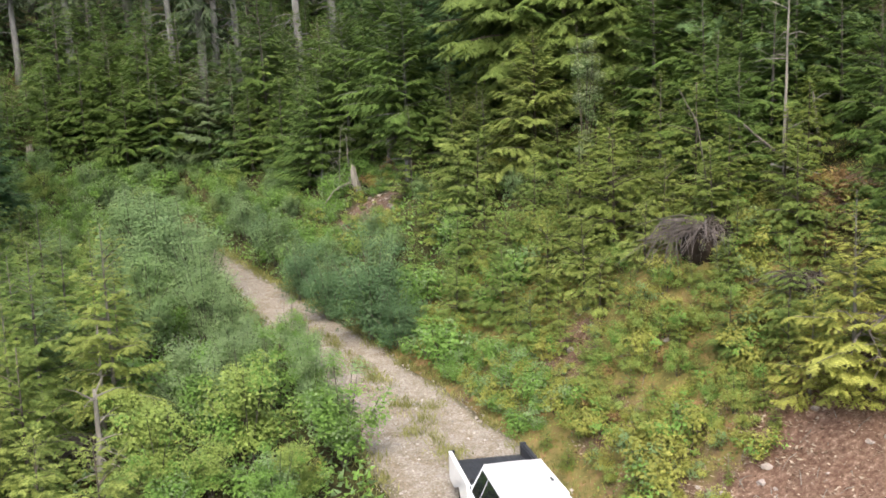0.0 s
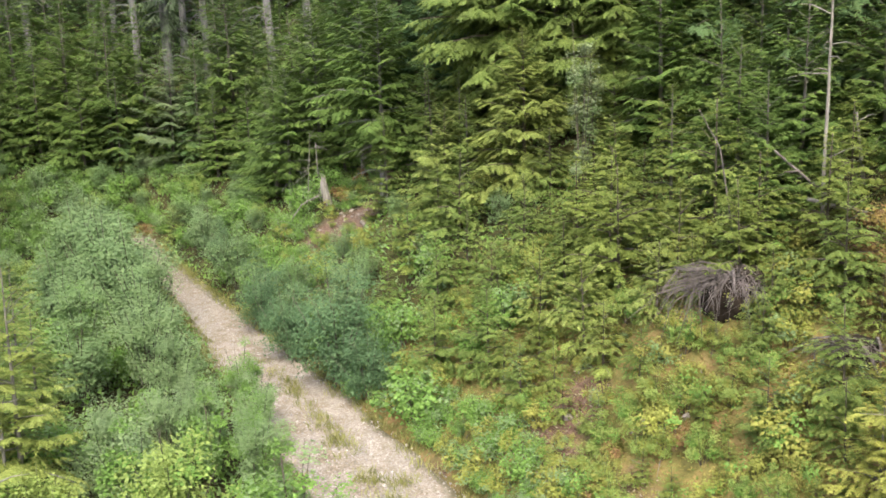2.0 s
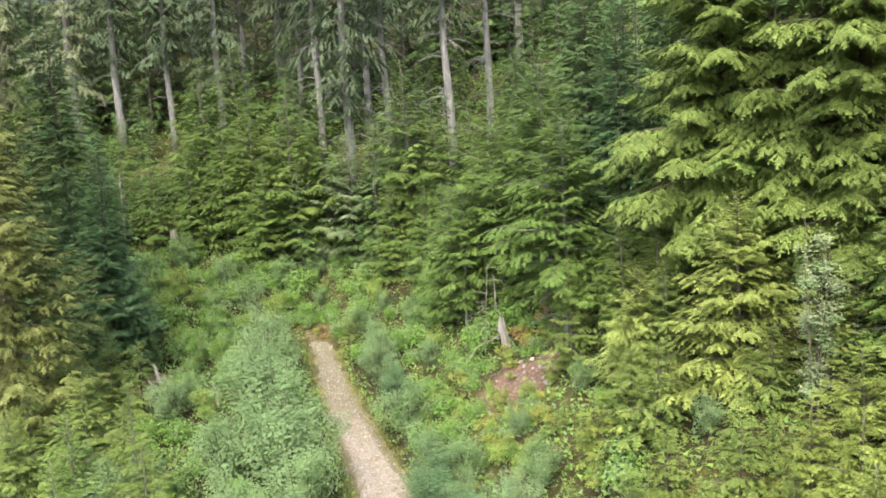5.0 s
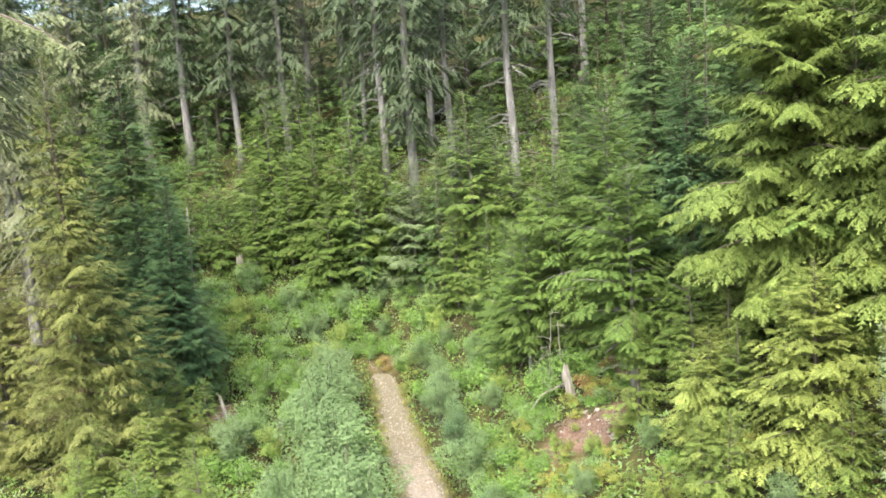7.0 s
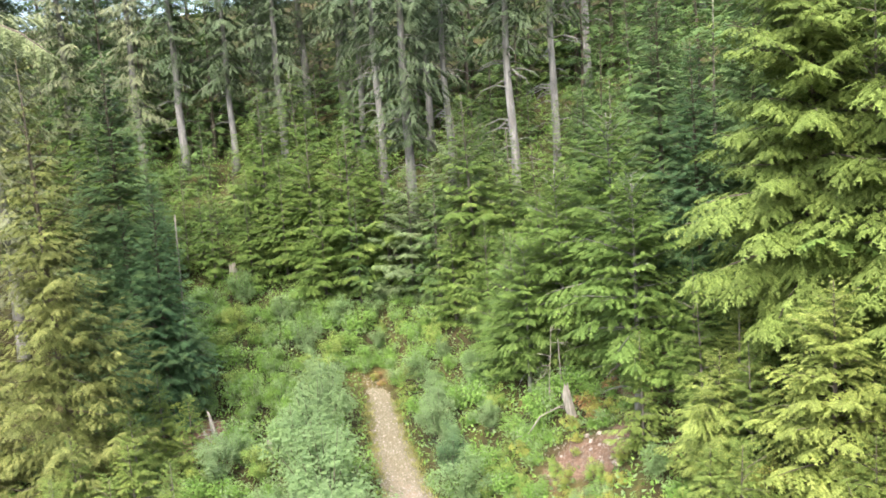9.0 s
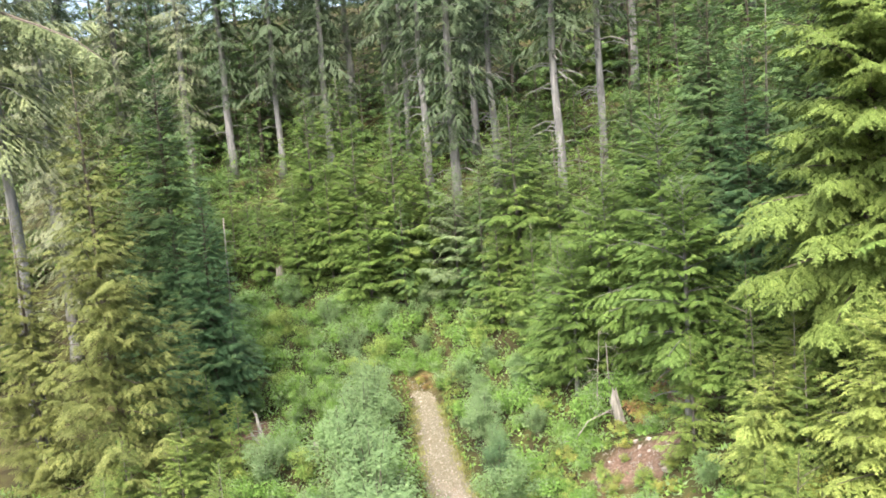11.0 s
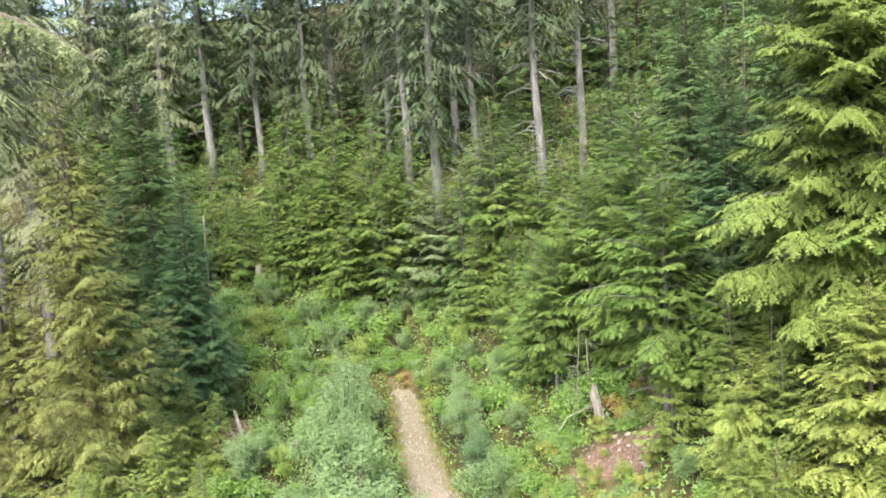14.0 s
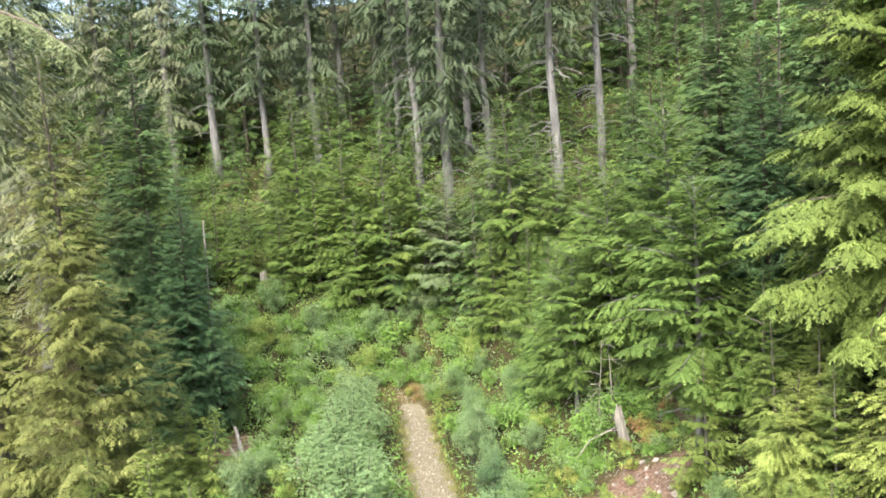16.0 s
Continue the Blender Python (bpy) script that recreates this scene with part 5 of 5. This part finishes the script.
# ---- bushes ----
for key, x, y, h in [("pale_willow", 6.7, 34.75, 7.0), ("blue_alder", -1.95, 33.2, 4.7), ("blue_alder", -0.9, 31.5, 2.9), ("blue_alder", -4.0, 36.4, 3.4), ("alder0", -2.0, 36.2, 3.2), ("blue_alder", -5.6, 40.0, 3.2), ("far_alder1", -7.6, 45.6, 3.4), ("blue_alder", -8.9, 48.8, 2.6), ("far_alder0", -10.4, 52.0, 3.2),
                     ("fresh_alder", -2.25, 22.4, 3.4), ("alder2", -3.4, 25.0, 3.3), ("lime_bush", -4.9, 23.0, 3.6), ("alder0", -6.2, 27.6, 3.4), ("fresh_alder", -4.9, 26.9, 2.9), ("tall_yellow1", -3.4, 20.9, 1.6), ("alder2", -5.7, 29.4, 3.0), ("alder0", -7.2, 32.4, 3.4), ("alder0", -7.3, 26.2, 3.8), ("lime_bush", -6.9, 21.4, 2.8), ("lime_bush", -3.3, 20.4, 1.9), ("bright0", -6.3, 20.5, 1.3), ("lime_bush", -7.4, 20.2, 1.8), ("lime_bush", -5.5, 20.9, 1.8), ("bright1", -4.5, 20.9, 1.3), ("fresh_alder", -6.2, 25.0, 3.2), ("lime_bush", -8.2, 23.8, 2.6),
                     ("alder1", -8.6, 34.0, 4.4), ("alder0", -9.4, 37.0, 4.9), ("far_alder1", -10.6, 40.0, 5.4), ("far_alder0", -12.2, 42.6, 5.6), ("alder2", -11.6, 36.4, 4.6), ("far_alder0", -13.6, 45.6, 5.6), ("far_alder1", -15.6, 47.6, 5.4),
                     ("far_alder0", -16.6, 51.6, 5.1), ("far_alder0", -17.4, 55.0, 4.4), ("far_alder1", -18.6, 58.0, 4.1), ("far_alder1", -14.4, 41.6, 4.6), ("fresh_alder", -3.6, 19.6, 2.2), ("fresh_alder", -2.9, 17.8, 1.9),
                     ("fresh_alder", -22.0, 60.0, 2.8), ("fresh_alder", -27.4, 59.6, 2.4), ("lime_bush", -28.4, 61.4, 2.4), ("fresh_alder", -26.6, 58.4, 2.2), ("fresh_alder", -31.5, 66.8, 2.4), ("lime_bush", -28.4, 64.2, 2.4), ("lime_bush", -26.1, 61.2, 2.0), ("fresh_alder", -23.4, 57.2, 2.4), ("fresh_alder", -19.8, 54.0, 2.8), ("fresh_alder", -31.0, 69.0, 2.2), ("fresh_alder", -26.2, 68.6, 2.2), ("lime_bush", -26.3, 65.3, 2.0), ("lime_bush", -29.8, 67.4, 2.0), ("fresh_alder", -33.2, 69.4, 2.2), ("lime_bush", -23.6, 69.2, 1.9), ("lime_bush", -19.2, 50.2, 2.2), ("fresh_alder", -20.8, 57.6, 2.6), ("lime_bush", -21.5, 62.6, 1.8), ("fresh_alder", -24.2, 62.4, 3.0), ("lime_bush", -20.0, 63.0, 2.6), ("fresh_alder", -25.6, 65.0, 2.8), ("fresh_alder", -22.8, 66.4, 2.4), ("lime_bush", -28.2, 66.2, 2.8),
                     ("fresh_alder", -21.2, 57.4, 3.0), ("fresh_alder", -23.4, 58.8, 2.6), ("lime_bush", -19.6, 60.6, 2.8), ("bright0", -27.4, 63.4, 2.0), ("bright1", -29.4, 64.6, 2.2), ("bright0", -24.6, 60.6, 1.8),
                     ("tall_yellow0", 6.6, 22.9, 1.1), ("tall_yellow1", 7.4, 22.4, 1.2), ("yellow0", 7.0, 22.6, 0.9), ("tall_yellow0", 8.1, 22.3, 1.2), ("tall_yellow1", 6.1, 23.6, 1.3), ("yellow2", 6.8, 23.4, 0.8), ("bright1", -17.0, 62.9, 1.2), ("bright0", -17.9, 63.2, 1.4), ("bright1", -16.4, 63.3, 1.3), ("bright0", -18.6, 62.4, 1.2), ("far_alder1", -17.3, 64.2, 1.9),
                     ("bright0", -5.3, 47.7, 1.2), ("bright1", -4.7, 46.3, 0.8), ("bright0", -5.9, 45.5, 1.2), ("bright1", -4.3, 44.9, 0.8), ("bright0", -1.0, 48.7, 0.9), ("bright1", 0.3, 47.6, 1.0),
                     ("bright0", -0.1, 46.0, 0.6), ("yellow0", -3.4, 42.6, 0.6), ("yellow2", -2.3, 47.6, 0.8), ("bright0", -2.4, 48.8, 0.9), ("bright1", -1.7, 48.1, 0.8), ("yellow0", -1.5, 47.3, 0.8), ("bright0", -1.0, 47.0, 0.7), ("yellow1", -2.7, 48.3, 0.7), ("bright1", -0.9, 47.9, 0.8), ("yellow0", -3.0, 46.4, 0.5), ("bright1", -16.0, 62.4, 1.0), ("bright0", -17.6, 62.2, 1.1), ("yellow0", -16.8, 61.4, 0.5)]:
    place(key, x, y, h)
    taken.append((x, y))
for x, y, h in ((-2.6, 47.9, 0.7), (-2.2, 47.3, 0.6), (-1.7, 48.6, 0.6), (-0.8, 49.3, 0.8), (-0.2, 48.9, 0.7), (-1.3, 49.6, 0.7), (11.0, 23.4, 0.8), (11.6, 24.2, 0.7), (11.9, 23.3, 0.8), (10.6, 22.4, 0.6), (8.0, 22.6, 0.6), (6.4, 22.3, 0.5), (5.0, 23.4, 0.5), (4.4, 22.6, 0.5), (5.9, 20.8, 0.5), (4.9, 21.4, 0.4), (-16.6, 61.6, 0.5), (-16.2, 60.9, 0.4)):
    place("rust_fern", x, y, h)


def zone_valley():
    while True:
        x, y = random.uniform(-34, -6), random.uniform(26, 68)
        s = -off_road(x, y) - road_half(y)
        if s > 1.6 and (x + 26.2) ** 2 + (y - 56.2) ** 2 > 4.5 and (x + 24.4) ** 2 + (y - 53.2) ** 2 > 2.5 and x > -31 + 0.25 * max(0, 52 - y) and s < 16:
            return x, y


def zone_foot():
    while True:
        x, y = random.uniform(-24, 6), random.uniform(29, 70)
        r = off_road(x, y) - road_half(y)
        if 0.5 < r < 7.5 and (x + 1.8) ** 2 + (y - 45) ** 2 > 8 and not (-4.3 < x < -1.2 and 43.6 < y < 49):
            return x, y


def zone_bank():
    while True:
        x, y = random.uniform(1, 11), random.uniform(13.5, 34)
        r = off_road(x, y) - road_half(y)
        if 0.4 < r < 7.5 and bare_soil(np.float64(x), np.float64(y)) < 0.62:
            return x, y


def zone_upper():
    while True:
        x, y = zone_bank()
        if y > 24 or off_road(x, y) - road_half(y) > 4.4:
            return x, y


def zone_open():
    while True:
        x, y = random.uniform(3, 9), random.uniform(17.5, 25)
        r = off_road(x, y) - road_half(y)
        if 0.6 < r < 5 and bare_soil(np.float64(x), np.float64(y)) < 0.55:
            return x, y


def zone_shrubs():
    while True:
        x, y = random.uniform(0, 9), random.uniform(25, 33)
        r = off_road(x, y) - road_half(y)
        if 1.3 < r < 7.5 and (x - 6.6) ** 2 + (y - 22.8) ** 2 > 5 and bare_soil(np.float64(x), np.float64(y)) < 0.5:
            return x, y


def zone_heap():
    while True:
        x, y = random.uniform(4.6, 9.6), random.uniform(18.6, 23.8)
        if bare_soil(np.float64(x), np.float64(y)) < 0.6 and (x - 7.3) ** 2 + (y - 23.4) ** 2 > 0.8:
            return x, y


def zone_cut():
    while True:
        x, y = random.uniform(-7, -2.2), random.uniform(42.5, 48.2)
        if (x + 1.9) ** 2 + (y - 45.3) ** 2 > 2.6 and not (-4.2 < x < -1.5 and y > 43.2):
            return x, y


def zone_verge():
    while True:
        x, y = random.uniform(-6, 5), random.uniform(23, 38)
        if 0.35 < off_road(x, y) - road_half(y) < 1.7:
            return x, y


def zone_strip():
    while True:
        x, y = random.uniform(-5.6, -1.0), random.uniform(40, 47.2)
        r = off_road(x, y) - road_half(y)
        if r > 0.5 and (x + 1.8) ** 2 + (y - 45.4) ** 2 > 1.3:
            return x, y


def zone_slope():
    while True:
        x, y = random.uniform(-6, 12), random.uniform(24, 45)
        r = off_road(x, y) - road_half(y)
        if 2.2 < r < 9.5 and not (-4.6 < x < -0.4 and y > 42.0) and (x - 6.6) ** 2 + (y - 22.8) ** 2 > 4:
            return x, y


def zone_left_near():
    while True:
        x, y = random.uniform(-17, -1), random.uniform(13, 34)
        s = -off_road(x, y) - road_half(y)
        if 1.7 < s < 13:
            return x, y


def zone_end():
    while True:
        x, y = random.uniform(-36, -4), random.uniform(60, 71)
        if abs(off_road(x, y)) > 1.0 or y > 63:
            return x, y


scatter(34, zone_valley, ["far_alder0", "far_alder1"], (2.0, 4.6), 1.6)
scatter(40, zone_valley, ["bright0", "bright1"], (1.3, 2.5), 1.3)
scatter(22, zone_foot, ["far_alder0", "far_alder1"], (1.6, 2.6), 1.5)
scatter(52, zone_foot, ["bright0", "bright1", "tall_yellow0"], (1.0, 2.0), 1.1)
scatter(66, zone_verge, ["bright0", "bright1", "yellow1"], (0.5, 1.1), 0.55)
scatter(30, zone_foot, ["seedling0", "seedling1"], (1.6, 3.4), 1.5)
scatter(10, zone_slope, ["young0", "young1", "young2"], (2.4, 5.6), 1.5)
scatter(26, zone_slope, ["tall_yellow0", "tall_yellow1"], (1.5, 2.8), 1.5)
scatter(40, zone_strip, ["tall_yellow0", "bright1", "tall_yellow1", "yellow2"], (0.5, 1.15), 0.55)
scatter(24, zone_cut, ["bright0", "tall_yellow0", "seedling1", "bright1"], (0.5, 1.1), 0.6)
scatter(12, zone_shrubs, ["seedling0", "young1", "young0", "young2"], (1.6, 3.0), 1.3)
scatter(26, zone_shrubs, ["tall_yellow0", "tall_yellow1", "tall_yellow1"], (1.2, 2.3), 1.15)
scatter(36, zone_upper, ["seedling0", "seedling1", "seedling0"], (0.8, 1.8), 0.9)
scatter(44, zone_heap, ["yellow0", "tall_yellow1", "yellow1", "seedling0", "tall_yellow0"], (0.5, 1.2), 0.55)
scatter(40, zone_bank, ["seedling0", "seedling0", "yellow1"], (0.4, 0.75), 0.6)
scatter(50, zone_open, ["yellow0", "yellow2", "tall_yellow1"], (0.5, 1.05), 0.65)
scatter(90, zone_bank, ["yellow0", "yellow1", "yellow2", "tall_yellow0"], (0.4, 0.95), 0.6)
scatter(20, zone_left_near, ["fresh_alder", "bright0", "seedling0", "lime_bush", "seedling0"], (1.3, 2.4), 1.5)
scatter(18, zone_end, ["far_alder0", "far_alder1"], (2.0, 3.2), 1.4)
scatter(56, zone_end, ["bright0", "bright1"], (1.3, 2.3), 0.95)
scatter(44, zone_open, ["yellow0", "tall_yellow1", "yellow2", "yellow1"], (0.6, 1.2), 0.5)
for key, x, y, h in [("tall_yellow1", 7.4, 23.5, 0.9), ("tall_yellow0", 6.9, 24.0, 1.1), ("tall_yellow1", 8.1, 23.0, 1.0), ("yellow1", 8.8, 22.7, 0.9), ("tall_yellow0", 7.7, 22.9, 0.9),
                     ("fresh_alder", -4.2, 30.0, 2.2), ("fresh_alder", -5.1, 32.3, 2.3), ("alder2", -3.9, 28.0, 2.6)]:
    place(key, x, y, h)

# ---- stuff on the ground: gravel, grass, low cover ----
g = np.random.default_rng(77)


def pebble_size(n):
    return g.uniform(0.012, 0.034, n) * np.where(g.uniform(0, 1, n) < 0.08, 2.2, 1.0)


def gravel(n):
    y = 14 + 48 * g.uniform(0, 1, n) ** 1.4
    u = g.uniform(-1, 1, n)
    x = road_x(y) + u * road_half(y) * 1.05 / 0.92
    s = pebble_size(n)
    octa = np.array([(1, 0, 0), (0, 1, 0), (-1, 0, 0), (0, -1, 0), (0, 0, 0.8), (0, 0, -0.8)], float)
    tri = np.array([(0, 1, 4), (1, 2, 4), (2, 3, 4), (3, 0, 4), (1, 0, 5), (2, 1, 5), (3, 2, 5), (0, 3, 5)])
    a = g.uniform(0, 6.283, n)
    rot = np.stack([np.stack([np.cos(a), -np.sin(a), 0 * a], -1), np.stack([np.sin(a), np.cos(a), 0 * a], -1), np.stack([0 * a, 0 * a, 1 + 0 * a], -1)], 1)
    pts = octa[None] * s[:, None, None] * g.uniform(0.6, 1.2, (n, 6, 3))
    V = np.einsum("nij,nkj->nki", rot, pts) + np.stack([x, y, height(x, y) + 0.03], -1)[:, None]
    T = tri[None] + (np.arange(n) * 6)[:, None, None]
    return V.reshape(-1, 3), T.reshape(-1, 3)


tagged(new("gravel", tri_data("gravel", *gravel(9000), [M["gravel"]])), "loose pale gravel on the track", "gravel", kind="stuff")


def cover(n, xy, lmin, lmax, wide, tilt, lift=0.0, leaf=None):
    x, y = xy
    a, e = g.uniform(0, 6.283, n), np.clip(g.normal(*tilt, n), -0.2, 1.5)
    d = np.stack([np.cos(a) * np.cos(e), np.sin(a) * np.cos(e), np.sin(e)], -1)
    up = np.stack([g.normal(0, 0.4, n), g.normal(0, 0.4, n), np.ones(n)], -1)
    ln = g.uniform(lmin, lmax, n)
    return (leaf or blades)(np.stack([x, y, height(x, y) + lift * g.uniform(0, 1, n)], -1), d, up, ln, ln * wide, 0.15)


def tufts(n, count, spread):
    """Grass tufts along the middle and the edges of the track."""
    cy = 15 + 44 * g.uniform(0, 1, n)
    u = np.where((g.uniform(0, 1, n) < 0.35) & (cy < 36), g.normal(0.08, 0.10, n), np.sign(g.uniform(-1, 1, n)) * g.uniform(0.85, 1.25, n))
    cx = road_x(cy) + u * road_half(cy) / 0.92
    k = np.repeat(np.arange(n), count)
    m = len(k)
    return m, (cx[k] + g.normal(0, spread, m), cy[k] + g.normal(0, spread, m))


m, xy = tufts(620, 22, 0.15)
tagged(new("grass_tufts", tri_data("grass", *cover(m, xy, 0.12, 0.34, 0.1, (1.05, 0.3)), [M["grass"]])), "yellow-green grass tufts along the track", "grass", kind="stuff")
k = np.repeat(np.array([(0.15, 26.0), (-1.75, 28.6), (-0.45, 24.1), (0.55, 22.6)]), 260, axis=0)
tagged(new("grass_tufts", tri_data("grass", *cover(len(k), (k[:, 0] + g.normal(0, 0.24, len(k)), k[:, 1] + g.normal(0, 0.24, len(k))), 0.08, 0.26, 0.12, (0.9, 0.35)), [M["grass"]])), "green grass tufts between the ruts", "grass", kind="stuff")


def spread_points(n, x0, x1, y0, y1, test):
    x, y = g.uniform(x0, x1, n * 3), g.uniform(y0, y1, n * 3)
    ok = test(x, y)
    return x[ok][:n], y[ok][:n]


xy = spread_points(40000, 0, 14, 12, 36, lambda x, y: (off_road(x, y) > road_half(y) + 0.15) & (bare_soil(x, y) + 0.25 * wave(x, y, 1.5, 1) < 0.56))
tagged(new("low_cover", tri_data("cover", *cover(len(xy[0]), xy, 0.04, 0.11, 0.45, (0.5, 0.4), 0.12), [M["leaf_moss"], M["leaf_bright"]], np.repeat((g.uniform(0, 1, len(xy[0])) < 0.3).astype(int), 2))),
       "yellow-green moss and seedlings on the bank", "ground cover", kind="stuff")
xy = spread_points(90000, -36, 10, 13, 74, lambda x, y: (np.abs(off_road(x, y)) > road_half(y) + 0.08) & ((off_road(x, y) < 0) | (y > 30)) & (bare_soil(x, y) < 0.35))
tagged(new("low_cover", tri_data("cover", *cover(len(xy[0]), xy, 0.12, 0.26, 0.45, (0.5, 0.4), 0.5, leaflets), [M["leaf_bright"], M["leaf_valley"]], (g.uniform(0, 1, len(xy[0])) < 0.4).astype(int))),
       "green ferns and herbs covering the clearing", "ground cover", kind="stuff")

xy = spread_points(9000, -62, 8, 76, 98, lambda x, y: y > 70 + 0 * x)
tagged(new("low_cover", tri_data("cover", *cover(len(xy[0]), xy, 0.25, 0.6, 0.4, (0.6, 0.4), 0.4), [M["leaf_bright"], M["needle_green"]], np.repeat((g.uniform(0, 1, len(xy[0])) < 0.5).astype(int), 2))),
       "green ferns under the old forest", "ground cover", kind="stuff")


chips = spread_points(11000, 3, 14, 11, 28, lambda x, y: (bare_soil(x, y) > 0.25) & (off_road(x, y) > road_half(y) + 0.2))
tagged(new("wood_chips", tri_data("chips", *cover(len(chips[0]), chips, 0.04, 0.14, 0.42, (0.15, 0.25), 0.03), [M["wood_chip"], M["rotten_wood"]], np.repeat((g.uniform(0, 1, len(chips[0])) < 0.4).astype(int), 2))),
       "pale wood chips and bark scraps on bare soil", "wood chips", kind="stuff")
chips = spread_points(1800, -5, 1, 42, 49, lambda x, y: bare_soil(x, y) > 0.2)
tagged(new("wood_chips", tri_data("chips", *cover(len(chips[0]), chips, 0.03, 0.12, 0.4, (0.15, 0.25), 0.03), [M["dead_wood"], M["rotten_wood"]], np.repeat((g.uniform(0, 1, len(chips[0])) < 0.6).astype(int), 2))),
       "bark scraps and chips on the eroded cut", "wood chips", kind="stuff")


def litter(n):
    paths, rr = [], []
    for k in range(n):
        cx, cy, r, a_ = BARE[(0, 1, 2, 3, -5, -4, -2, 4, 0, 7)[k % 10]]
        x, y = cx + g.normal(0, r * 0.5), cy + g.normal(0, r * 0.5)
        if abs(off_road(x, y)) < road_half(y) + 0.2:
            continue
        a, ln = g.uniform(0, 6.283), g.uniform(0.1, 0.45)
        e = (x + math.cos(a) * ln, y + math.sin(a) * ln)
        paths.append([(x, y, gz(x, y) + 0.02), ((x + e[0]) / 2, (y + e[1]) / 2, gz((x + e[0]) / 2, (y + e[1]) / 2) + g.uniform(0.03, 0.12)), (*e, gz(*e) + 0.03)])
        rr.append([0.009, 0.007, 0.003])
    return tubes(paths, rr, 4)


tagged(new("twig_litter", tri_data("litter", *litter(480), [M["dead_wood"]])), "dry pale twigs scattered on bare soil", "twigs", kind="stuff")
